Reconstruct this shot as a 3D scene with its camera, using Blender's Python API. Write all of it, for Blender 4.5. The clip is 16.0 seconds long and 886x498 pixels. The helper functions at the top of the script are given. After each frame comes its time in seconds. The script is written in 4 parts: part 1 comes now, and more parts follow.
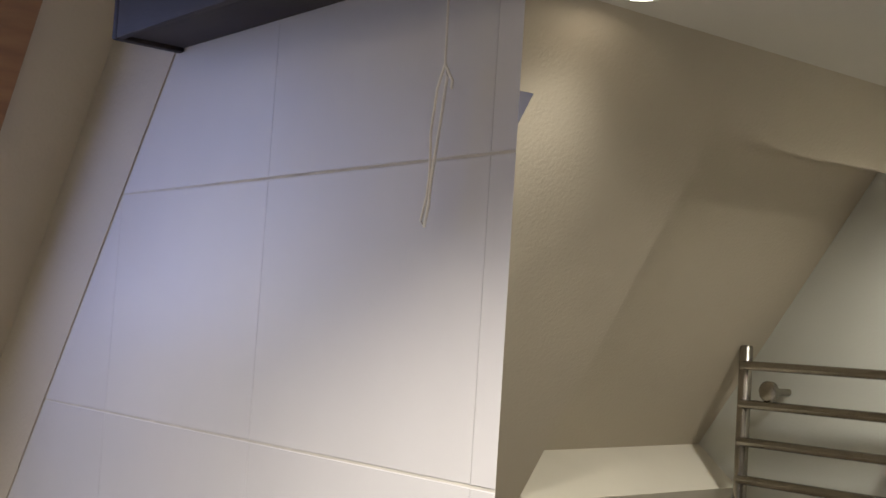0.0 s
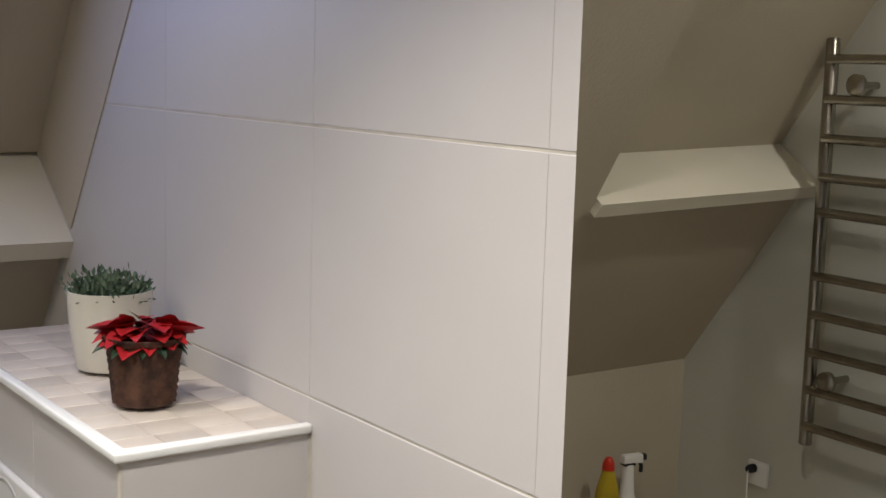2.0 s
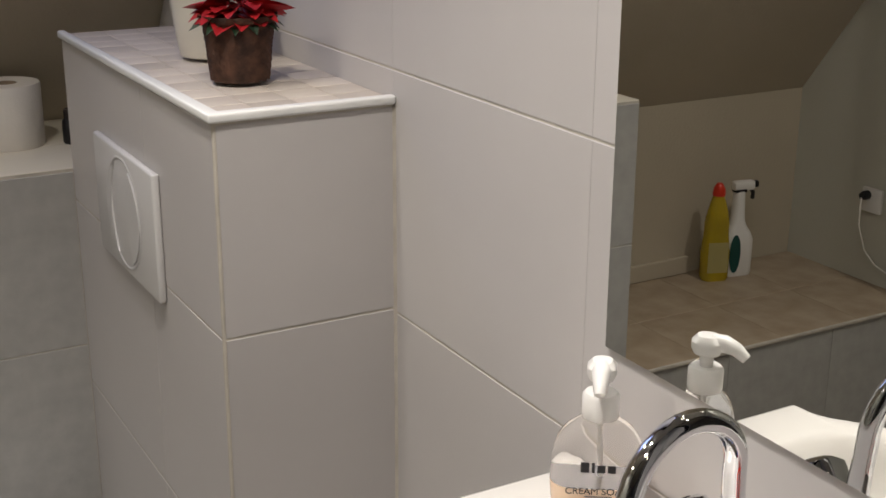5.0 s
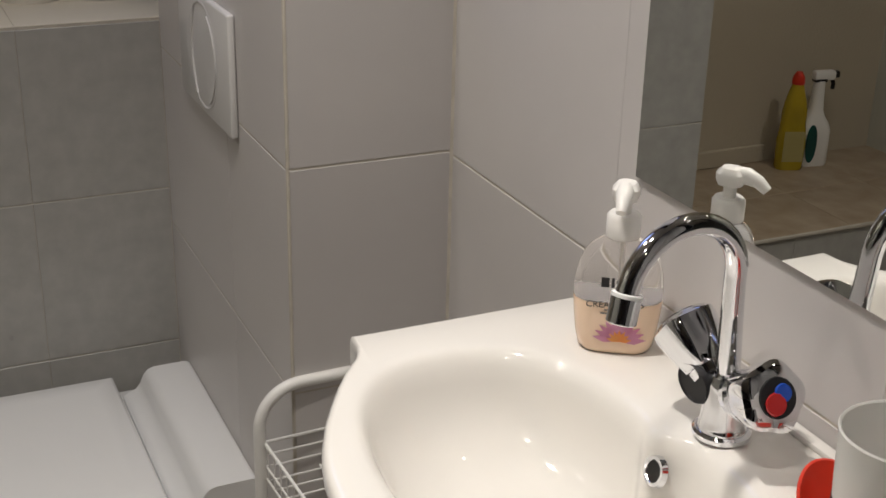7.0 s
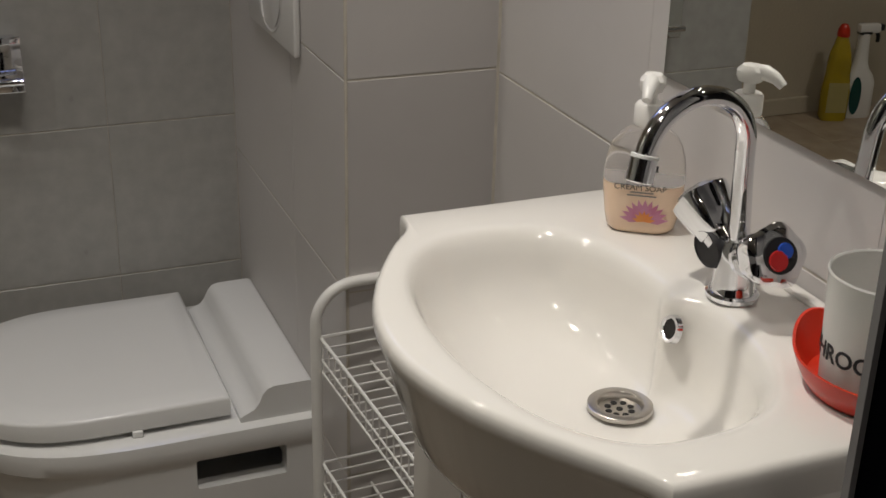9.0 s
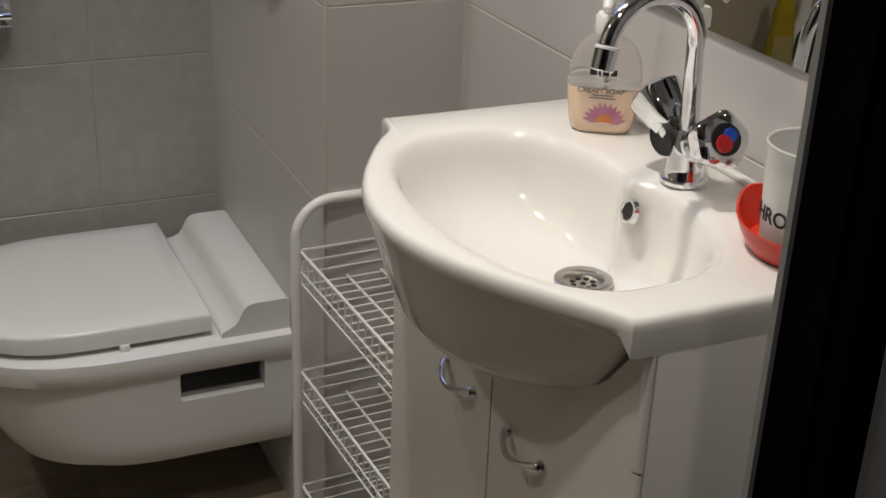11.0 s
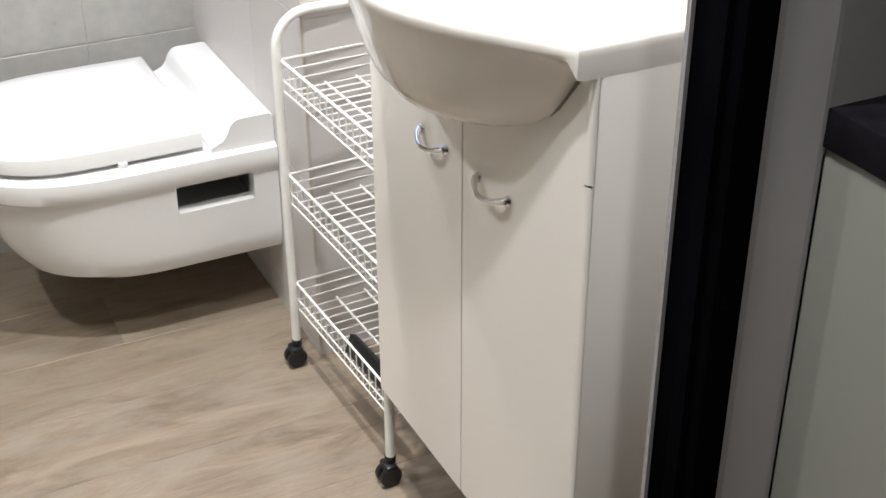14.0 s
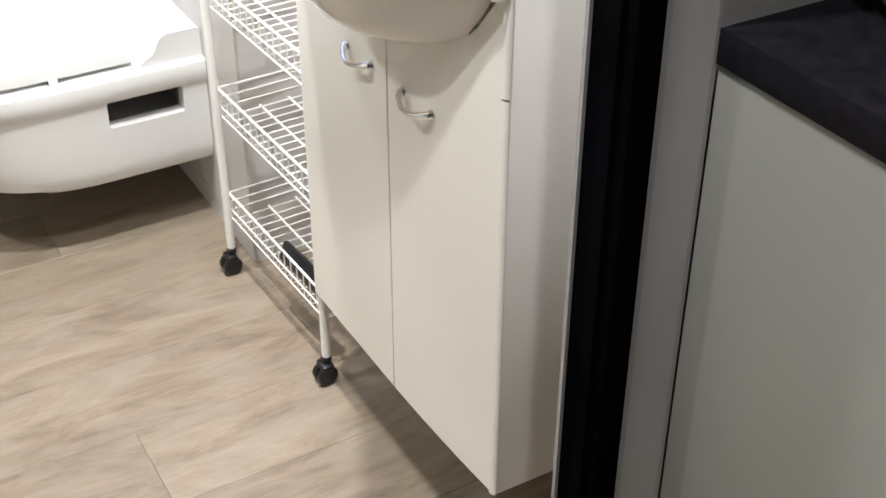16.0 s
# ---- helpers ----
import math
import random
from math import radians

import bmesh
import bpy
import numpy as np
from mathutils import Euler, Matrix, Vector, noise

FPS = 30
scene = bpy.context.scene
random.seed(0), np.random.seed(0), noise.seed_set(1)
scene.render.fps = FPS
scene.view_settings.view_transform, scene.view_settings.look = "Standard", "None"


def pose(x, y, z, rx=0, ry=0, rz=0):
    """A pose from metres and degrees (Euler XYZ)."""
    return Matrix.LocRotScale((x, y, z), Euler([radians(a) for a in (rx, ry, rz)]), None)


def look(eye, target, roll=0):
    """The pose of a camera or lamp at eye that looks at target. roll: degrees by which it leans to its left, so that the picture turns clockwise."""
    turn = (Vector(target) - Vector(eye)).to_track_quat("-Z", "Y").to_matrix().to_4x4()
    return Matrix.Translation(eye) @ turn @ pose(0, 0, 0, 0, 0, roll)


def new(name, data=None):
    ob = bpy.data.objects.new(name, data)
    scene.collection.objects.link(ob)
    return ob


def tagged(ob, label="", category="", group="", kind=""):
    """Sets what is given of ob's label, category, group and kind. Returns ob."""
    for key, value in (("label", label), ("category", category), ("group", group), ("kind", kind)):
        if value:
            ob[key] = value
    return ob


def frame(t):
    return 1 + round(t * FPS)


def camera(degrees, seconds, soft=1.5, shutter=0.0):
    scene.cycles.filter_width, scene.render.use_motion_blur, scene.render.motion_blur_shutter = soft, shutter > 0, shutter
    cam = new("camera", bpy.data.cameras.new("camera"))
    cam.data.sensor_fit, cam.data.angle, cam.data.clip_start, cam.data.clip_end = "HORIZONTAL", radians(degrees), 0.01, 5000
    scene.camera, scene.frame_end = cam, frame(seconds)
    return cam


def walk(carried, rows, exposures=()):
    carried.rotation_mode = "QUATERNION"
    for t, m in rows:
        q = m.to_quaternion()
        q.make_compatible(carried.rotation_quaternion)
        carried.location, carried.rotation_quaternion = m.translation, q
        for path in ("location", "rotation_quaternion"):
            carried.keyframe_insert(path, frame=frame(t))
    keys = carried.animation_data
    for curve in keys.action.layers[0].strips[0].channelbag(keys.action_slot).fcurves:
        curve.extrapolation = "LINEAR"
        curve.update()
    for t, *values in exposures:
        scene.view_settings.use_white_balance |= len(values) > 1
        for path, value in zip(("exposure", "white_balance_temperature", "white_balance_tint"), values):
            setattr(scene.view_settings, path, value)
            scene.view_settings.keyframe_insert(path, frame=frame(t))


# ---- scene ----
cam = camera(38.1, 16.0, soft=1.6)
PATH = [
    (0, (-0.704, -1.208, 1.619), (0.529, 0.36, 1.756), 3.7),
    (0.5, (-0.68, -1.184, 1.604), (0.578, 0.371, 1.606), 2.7),
    (1, (-0.662, -1.165, 1.589), (0.596, 0.387, 1.491), 1.6),
    (1.5, (-0.648, -1.149, 1.571), (0.619, 0.381, 1.345), 1.2),
    (2, (-0.654, -1.144, 1.557), (0.5, 0.466, 1.277), 1.7),
    (2.5, (-0.648, -1.13, 1.545), (0.393, 0.541, 1.19), 1.4),
    (3, (-0.642, -1.122, 1.531), (0.297, 0.587, 1.084), 1.2),
    (3.5, (-0.647, -1.135, 1.517), (0.259, 0.577, 1.018), 1.5),
    (3.7, (-0.648, -1.149, 1.509), (0.255, 0.549, 0.962), 1.4),
    (5.8, (-0.63, -1.274, 1.445), (0.305, 0.352, 0.749), 0.6),
    (6, (-0.63, -1.279, 1.441), (0.3, 0.328, 0.699), 1.4),
    (6.5, (-0.643, -1.306, 1.431), (0.292, 0.275, 0.637), 1.3),
    (7, (-0.636, -1.349, 1.422), (0.144, 0.324, 0.653), 1.4),
    (7.5, (-0.656, -1.385, 1.415), (0.186, 0.257, 0.644), 1.3),
    (8, (-0.694, -1.416, 1.399), (0.164, 0.209, 0.609), 1.8),
    (8.5, (-0.695, -1.449, 1.39), (0.095, 0.208, 0.596), 1.8),
    (9, (-0.682, -1.487, 1.384), (0.015, 0.208, 0.583), 1.4),
    (9.5, (-0.703, -1.511, 1.373), (0.051, 0.16, 0.573), 1.2),
    (9.7, (-0.728, -1.529, 1.371), (0.04, 0.136, 0.573), 1.3),
    (11.8, (-0.785, -1.657, 1.343), (-0.028, -0.009, 0.501), 2.7),
    (12, (-0.797, -1.67, 1.341), (-0.058, -0.006, 0.514), 1.7),
    (12.5, (-0.829, -1.714, 1.336), (-0.059, -0.076, 0.486), 2.3),
    (13, (-0.841, -1.746, 1.33), (-0.086, -0.129, 0.427), 1.9),
    (13.5, (-0.824, -1.772, 1.316), (-0.13, -0.168, 0.343), 1.5),
    (14, (-0.854, -1.804, 1.316), (-0.087, -0.248, 0.321), -0.2),
    (14.5, (-0.893, -1.842, 1.314), (-0.065, -0.327, 0.303), 0.1),
    (15, (-0.895, -1.852, 1.324), (-0.068, -0.385, 0.244), 0.2),
    (15.5, (-0.88, -1.856, 1.337), (-0.095, -0.385, 0.233), 1.4),
    (16, (-0.885, -1.865, 1.372), (-0.059, -0.435, 0.243), 0.2),
]
walk(cam, [(r[0], look(*r[1:])) for r in PATH],
     exposures=[(0.0, 0.96, 6250, 12), (1.5, 0.6, 6250, 12), (2.5, 0.43, 6250, 12), (3.7, 0.3, 6300, 13), (6.0, 0.0, 6350, 14), (7.5, -0.26, 6350, 13), (9.5, -0.52, 6350, 12), (12.0, -0.02, 6250, 12),
                (13.0, 0.37, 6150, 12), (13.5, 1.15, 5950, 12), (14.0, 1.6, 5850, 12), (16.0, 1.88, 5850, 11)])

# ---- world and lights ----
world = bpy.data.worlds.new("world")
scene.world = world
world.use_nodes = True
wn = world.node_tree
sky = wn.nodes.new("ShaderNodeTexSky")
sky.sky_type = "NISHITA"
sky.sun_disc = False
sky.sun_elevation = radians(3)
sky.sun_rotation = radians(200)
wn.nodes["Background"].inputs["Strength"].default_value = 0.08
wn.links.new(sky.outputs["Color"], wn.nodes["Background"].inputs["Color"])

CEIL = 2.13
# last two are unseen, added to brighten the west side and cabinet side
SPOTS = [(-0.61, 0.05), (-0.45, -0.46), (-0.66, -1.00), (-1.40, -0.12), (-0.56, -1.62)]
SPOT_WATTS = [13.0, 45.0, 25.0, 20.0, 20.0]
SPOT_ANGLES = [136, 105, 90, 155, 84]


def spot_lamp(x, y, watts, angle):
    data = bpy.data.lights.new("spot_light", "SPOT")
    data.energy, data.spot_size, data.spot_blend = watts, radians(angle), 1.0
    data.shadow_soft_size = 0.028
    data.color = (1.0, 0.945, 0.84)
    ob = new("spot_light", data)
    ob.matrix_world = pose(x, y, CEIL - 0.03)
    return ob


for (sx, sy), w, ang in zip(SPOTS, SPOT_WATTS, SPOT_ANGLES):
    spot_lamp(sx, sy, w, ang)

# the sky's light in the skylight's opening
sk = bpy.data.lights.new("sky_light", "AREA")
sk.shape, sk.size, sk.size_y = "RECTANGLE", 0.34, 0.50
sk.energy, sk.color = 1.0, (0.42, 0.52, 1.0)
SLOPE_U = Vector((0, -0.5875, 0.8093))
SLOPE_N = Vector((0, -0.8093, -0.5875))
SLOPE_O = Vector((0, 0.735, 1.30))
sk_ob = new("sky_light", sk)
sk_c = SLOPE_O + SLOPE_U * 0.50 - SLOPE_N * 0.155 + Vector((-0.34, 0, 0))
sk_ob.matrix_world = look(sk_c, sk_c + SLOPE_N)

# ---- materials ----


def material(name, color, rough=0.5, metal=0.0, vary=0.0, scale=8.0, bump=0.0, bump_scale=60.0, island=0.0,
             trans=0.0, ior=1.45, coat=0.0, second=None, stretch=(1, 1, 1), detail=6.0, rough_vary=0.0, sss=0.0):
    """A Principled material with two-scale variation of colour, roughness and fine relief."""
    m = bpy.data.materials.new(name)
    m.use_nodes = True
    nt = m.node_tree
    b = nt.nodes["Principled BSDF"]
    b.inputs["Base Color"].default_value = (*color, 1)
    b.inputs["Roughness"].default_value = rough
    b.inputs["Metallic"].default_value = metal
    b.inputs["IOR"].default_value = ior
    b.inputs["Transmission Weight"].default_value = trans
    b.inputs["Coat Weight"].default_value = coat
    if sss:
        b.inputs["Subsurface Weight"].default_value = sss
        b.inputs["Subsurface Radius"].default_value = (0.02, 0.012, 0.008)
        b.inputs["Subsurface Scale"].default_value = 0.3
    tc = nt.nodes.new("ShaderNodeTexCoord")
    mp = nt.nodes.new("ShaderNodeMapping")
    mp.inputs["Scale"].default_value = stretch
    nt.links.new(tc.outputs["Object"], mp.inputs["Vector"])
    if vary or second:
        n1 = nt.nodes.new("ShaderNodeTexNoise")
        n1.inputs["Scale"].default_value, n1.inputs["Detail"].default_value = scale, detail
        nt.links.new(mp.outputs["Vector"], n1.inputs["Vector"])
        ramp = nt.nodes.new("ShaderNodeValToRGB")
        ramp.color_ramp.elements[0].position, ramp.color_ramp.elements[1].position = 0.32, 0.68
        c2 = second if second else tuple(c * (1 - vary) for c in color)
        ramp.color_ramp.elements[0].color = (*c2, 1)
        ramp.color_ramp.elements[1].color = (*color, 1)
        nt.links.new(n1.outputs["Fac"], ramp.inputs["Fac"])
        out = ramp.outputs["Color"]
        if island:
            oi = nt.nodes.new("ShaderNodeObjectInfo")
            mul = nt.nodes.new("ShaderNodeMath")
            mul.operation = "MULTIPLY_ADD"
            mul.inputs[1].default_value, mul.inputs[2].default_value = island * 2, 1 - island
            nt.links.new(oi.outputs["Random"], mul.inputs[0])
            hsv = nt.nodes.new("ShaderNodeHueSaturation")
            nt.links.new(mul.outputs[0], hsv.inputs["Value"])
            nt.links.new(out, hsv.inputs["Color"])
            out = hsv.outputs["Color"]
        nt.links.new(out, b.inputs["Base Color"])
        if rough_vary:
            mr = nt.nodes.new("ShaderNodeMapRange")
            mr.inputs["To Min"].default_value, mr.inputs["To Max"].default_value = rough - rough_vary, rough + rough_vary
            nt.links.new(n1.outputs["Fac"], mr.inputs["Value"])
            nt.links.new(mr.outputs["Result"], b.inputs["Roughness"])
    if bump:
        n2 = nt.nodes.new("ShaderNodeTexNoise")
        n2.inputs["Scale"].default_value, n2.inputs["Detail"].default_value = bump_scale, 4.0
        nt.links.new(mp.outputs["Vector"], n2.inputs["Vector"])
        bp = nt.nodes.new("ShaderNodeBump")
        bp.inputs["Strength"].default_value, bp.inputs["Distance"].default_value = bump, 0.002
        nt.links.new(n2.outputs["Fac"], bp.inputs["Height"])
        nt.links.new(bp.outputs["Normal"], b.inputs["Normal"])
    return m


def wood_floor():
    m = bpy.data.materials.new("vinyl_plank")
    m.use_nodes = True
    nt = m.node_tree
    b = nt.nodes["Principled BSDF"]
    oi = nt.nodes.new("ShaderNodeObjectInfo")
    tc = nt.nodes.new("ShaderNodeTexCoord")
    sh = nt.nodes.new("ShaderNodeVectorMath")
    sh.operation = "MULTIPLY_ADD"
    sh.inputs[1].default_value = (7.0, 3.0, 5.0)
    cx = nt.nodes.new("ShaderNodeCombineXYZ")
    for i in ("X", "Y", "Z"):
        nt.links.new(oi.outputs["Random"], cx.inputs[i])
    nt.links.new(cx.outputs[0], sh.inputs[0])
    nt.links.new(tc.outputs["Object"], sh.inputs[2])
    mp = nt.nodes.new("ShaderNodeMapping")
    mp.inputs["Scale"].default_value = (2.4, 1.0, 8.5)
    nt.links.new(sh.outputs[0], mp.inputs["Vector"])
    n1 = nt.nodes.new("ShaderNodeTexNoise")
    n1.inputs["Scale"].default_value, n1.inputs["Detail"].default_value, n1.inputs["Roughness"].default_value = 1.8, 12.0, 0.70
    n1.inputs["Distortion"].default_value = 0.9
    nt.links.new(mp.outputs["Vector"], n1.inputs["Vector"])
    ramp = nt.nodes.new("ShaderNodeValToRGB")
    e = ramp.color_ramp.elements
    e[0].position, e[0].color = 0.28, (0.108, 0.082, 0.058, 1)
    e[1].position, e[1].color = 0.74, (0.312, 0.260, 0.200, 1)
    mid = e.new(0.5)
    mid.color = (0.220, 0.172, 0.122, 1)
    nt.links.new(n1.outputs["Fac"], ramp.inputs["Fac"])
    mp2 = nt.nodes.new("ShaderNodeMapping")
    mp2.inputs["Scale"].default_value = (12.0, 1.0, 160.0)
    nt.links.new(sh.outputs[0], mp2.inputs["Vector"])
    n2 = nt.nodes.new("ShaderNodeTexNoise")
    n2.inputs["Scale"].default_value, n2.inputs["Detail"].default_value = 1.0, 5.0
    nt.links.new(mp2.outputs["Vector"], n2.inputs["Vector"])
    mix = nt.nodes.new("ShaderNodeMix")
    mix.data_type, mix.blend_type = "RGBA", "SOFT_LIGHT"
    mix.inputs["Factor"].default_value = 0.25
    nt.links.new(ramp.outputs["Color"], mix.inputs[6])
    nt.links.new(n2.outputs["Fac"], mix.inputs[7])
    mul = nt.nodes.new("ShaderNodeMath")
    mul.operation = "MULTIPLY_ADD"
    mul.inputs[1].default_value, mul.inputs[2].default_value = 0.16, 0.92
    nt.links.new(oi.outputs["Random"], mul.inputs[0])
    # blotches of grey wear over the grain
    mp3 = nt.nodes.new("ShaderNodeMapping")
    mp3.inputs["Scale"].default_value = (8.0, 1.0, 17.0)
    nt.links.new(sh.outputs[0], mp3.inputs["Vector"])
    n3 = nt.nodes.new("ShaderNodeTexNoise")
    n3.inputs["Scale"].default_value, n3.inputs["Detail"].default_value, n3.inputs["Roughness"].default_value = 1.0, 9.0, 0.65
    nt.links.new(mp3.outputs["Vector"], n3.inputs["Vector"])
    wear = nt.nodes.new("ShaderNodeMapRange")
    wear.inputs["From Min"].default_value, wear.inputs["From Max"].default_value = 0.44, 0.64
    wear.inputs["To Max"].default_value = 0.7
    nt.links.new(n3.outputs["Fac"], wear.inputs["Value"])
    mix3 = nt.nodes.new("ShaderNodeMix")
    mix3.data_type = "RGBA"
    mix3.inputs[7].default_value = (0.246, 0.208, 0.164, 1)
    nt.links.new(wear.outputs["Result"], mix3.inputs["Factor"])
    nt.links.new(mix.outputs[2], mix3.inputs[6])
    hsv = nt.nodes.new("ShaderNodeHueSaturation")
    nt.links.new(mul.outputs[0], hsv.inputs["Value"])
    nt.links.new(mix3.outputs[2], hsv.inputs["Color"])
    nt.links.new(hsv.outputs["Color"], b.inputs["Base Color"])
    b.inputs["Roughness"].default_value = 0.42
    bp = nt.nodes.new("ShaderNodeBump")
    bp.inputs["Strength"].default_value, bp.inputs["Distance"].default_value = 0.25, 0.0015
    nt.links.new(n2.outputs["Fac"], bp.inputs["Height"])
    nt.links.new(bp.outputs["Normal"], b.inputs["Normal"])
    return m


TILE = material("glazed_tile", (0.57, 0.545, 0.53), 0.40, vary=0.07, scale=4.0, bump=0.12, bump_scale=14.0, island=0.02, rough_vary=0.08)
# glazed tile in a darker tone than TILE, with finer mottling
TILE_DARKER = material("glazed_tile_darker", (0.43, 0.422, 0.398), 0.3, vary=0.14, scale=30.0, bump=0.06, bump_scale=12.0, island=0.03, rough_vary=0.06)
GROUT = material("grout", (0.58, 0.535, 0.46), 0.85, vary=0.2, scale=30.0, bump=0.2, bump_scale=300.0)
MOSAIC = material("stone_mosaic", (0.66, 0.60, 0.53), 0.4, second=(0.53, 0.46, 0.40), scale=14.0, bump=0.1, island=0.13)
DECK = material("brown_deck_tile", (0.42, 0.34, 0.25), 0.38, second=(0.30, 0.23, 0.16), scale=16.0, bump=0.1)
PLASTER = material("warm_plaster", (0.50, 0.44, 0.34), 0.75, vary=0.08, scale=2.5, bump=0.35, bump_scale=140.0)
PLASTER_W = material("pale_plaster", (0.58, 0.58, 0.51), 0.7, vary=0.06, scale=3.0, bump=0.3, bump_scale=140.0)
SILL = material("painted_sill", (0.74, 0.69, 0.57), 0.5, vary=0.06, scale=5.0, bump=0.1)
FLOORING = wood_floor()
TRIM_W = material("white_trim", (0.82, 0.82, 0.80), 0.3, vary=0.04, scale=12.0)
CERAMIC = material("white_ceramic", (0.80, 0.775, 0.73), 0.07, vary=0.02, scale=4.0, coat=0.3)
SANITARY = material("wc_ceramic", (0.78, 0.78, 0.77), 0.1, vary=0.02, scale=4.0, coat=0.2)
LID = material("seat_plastic", (0.80, 0.80, 0.79), 0.2, vary=0.02, scale=5.0)
PLATE = material("flush_plate_plastic", (0.66, 0.65, 0.64), 0.28, vary=0.05, scale=6.0)
LACQUER = material("white_lacquer", (0.82, 0.79, 0.745), 0.28, vary=0.04, scale=2.0, bump=0.03, bump_scale=25.0)
CHROME = material("chrome", (0.80, 0.81, 0.84), 0.05, metal=1.0, vary=0.06, scale=20.0)
STEEL = material("brushed_steel", (0.56, 0.53, 0.49), 0.28, metal=1.0, vary=0.15, scale=40.0)
RAD = material("dull_chrome", (0.38, 0.35, 0.30), 0.22, metal=1.0, vary=0.15, scale=30.0)
WIRE = material("white_coated_wire", (0.80, 0.79, 0.76), 0.35, vary=0.05, scale=30.0)
BLACK = material("black_plastic", (0.012, 0.012, 0.014), 0.35, vary=0.3, scale=40.0)
# near-black colour for the shade inside small holes
HOLE_SHADE = material("hole_shade", (0.02, 0.018, 0.016), 0.8, vary=0.3, scale=20.0)
FRAME_B = material("black_door_paint", (0.003, 0.003, 0.004), 0.85, vary=0.4, scale=10.0, bump=0.1, bump_scale=60.0)
FRAME_B.node_tree.nodes["Principled BSDF"].inputs["Specular IOR Level"].default_value = 0.0
CASING = material("grey_casing", (0.26, 0.252, 0.252), 0.5, vary=0.1, scale=8.0, bump=0.1)
COUNTER = material("dark_worktop", (0.005, 0.0045, 0.007), 0.5, second=(0.010, 0.009, 0.012), scale=60.0, bump=0.1, bump_scale=200.0)
COUNTER.node_tree.nodes["Principled BSDF"].inputs["Specular IOR Level"].default_value = 0.08
PANEL = material("pale_cabinet_panel", (0.20, 0.20, 0.18), 0.4, vary=0.05, scale=3.0)
GLASS = material("window_glass", (0.95, 0.97, 1.0), 0.0, trans=1.0)
WOOD = material("orange_pine", (0.30, 0.15, 0.06), 0.4, second=(0.20, 0.095, 0.04), scale=6.0, stretch=(1, 1, 8), bump=0.15)
WOOD_D = material("dark_brown_wood", (0.016, 0.010, 0.008), 0.7, second=(0.015, 0.009, 0.007), scale=5.0, stretch=(8, 1, 8), bump=0.15)
WICKER = material("brown_wicker", (0.11, 0.05, 0.03), 0.8, second=(0.03, 0.014, 0.009), scale=60.0, bump=0.3, bump_scale=90.0)
RED_LEAF = material("red_bract", (0.42, 0.012, 0.016), 0.5, second=(0.28, 0.008, 0.012), scale=30.0, bump=0.2, bump_scale=80.0)
LEAF = material("grey_green_leaf", (0.16, 0.21, 0.13), 0.6, second=(0.05, 0.10, 0.06), scale=50.0)
DARK_LEAF = material("dark_green_leaf", (0.02, 0.05, 0.02), 0.5, second=(0.01, 0.025, 0.012), scale=40.0)
SOIL = material("soil", (0.05, 0.035, 0.025), 0.9, vary=0.4, scale=60.0, bump=0.5)
POT = material("cream_pot_glaze", (0.74, 0.71, 0.62), 0.25, vary=0.05, scale=8.0)
PAPER = material("toilet_paper", (0.80, 0.76, 0.70), 0.9, vary=0.06, scale=30.0, bump=0.3, bump_scale=200.0)
CARD = material("cardboard_core", (0.32, 0.24, 0.17), 0.9, vary=0.2, scale=30.0)
CLEAR = material("clear_plastic", (0.97, 0.95, 0.93), 0.08, trans=0.94, ior=1.13)
SOAP = material("cream_soap", (0.88, 0.66, 0.48), 0.16, vary=0.06, scale=10.0, coat=0.3)
PUMP = material("white_pump_plastic", (0.82, 0.80, 0.77), 0.3, vary=0.04, scale=20.0)
INK = material("black_ink", (0.015, 0.014, 0.016), 0.6, vary=0.3, scale=50.0)
INK_GREY = material("grey_ink", (0.22, 0.20, 0.19), 0.6, vary=0.2, scale=50.0)
PINK = material("pink_print", (0.60, 0.28, 0.42), 0.5, second=(0.52, 0.16, 0.27), scale=60.0)
ORANGE = material("orange_print", (0.80, 0.25, 0.06), 0.5, second=(0.75, 0.38, 0.12), scale=60.0)
LABEL_Y = material("dull_yellow_label", (0.42, 0.36, 0.14), 0.5, vary=0.08, scale=20.0)
FROST = material("frosted_plastic", (0.90, 0.90, 0.87), 0.4, vary=0.04, scale=15.0, trans=0.45, ior=1.2)
RED_P = material("red_plastic", (0.62, 0.035, 0.012), 0.3, vary=0.15, scale=20.0, sss=0.1)
BLUE_P = material("blue_dot", (0.02, 0.08, 0.45), 0.25, vary=0.1, scale=50.0)
REDDOT = material("red_dot", (0.45, 0.02, 0.02), 0.25, vary=0.1, scale=50.0)
YELLOW = material("yellow_bottle_plastic", (0.52, 0.38, 0.02), 0.25, second=(0.36, 0.26, 0.015), scale=12.0)
GREEN_L = material("dark_green_label", (0.01, 0.07, 0.06), 0.4, vary=0.3, scale=30.0)
CORD = material("white_cord", (0.85, 0.80, 0.72), 0.8, vary=0.1, scale=100.0)
CEILING = material("ceiling_paint", (0.56, 0.53, 0.46), 0.8, vary=0.05, scale=3.0, bump=0.25, bump_scale=150.0)
# kept dark so walls mostly out of view throw back little light
HALL = material("hall_low_bounce", (0.28, 0.27, 0.26), 0.8, vary=0.08, scale=3.0, bump=0.2)

EDGE = material("ground_glass_edge", (0.10, 0.105, 0.10), 0.35, vary=0.2, scale=60.0)
MIRROR = bpy.data.materials.new("mirror_silver")
MIRROR.use_nodes = True
mb = MIRROR.node_tree.nodes["Principled BSDF"]
mb.inputs["Base Color"].default_value = (0.86, 0.87, 0.85, 1)
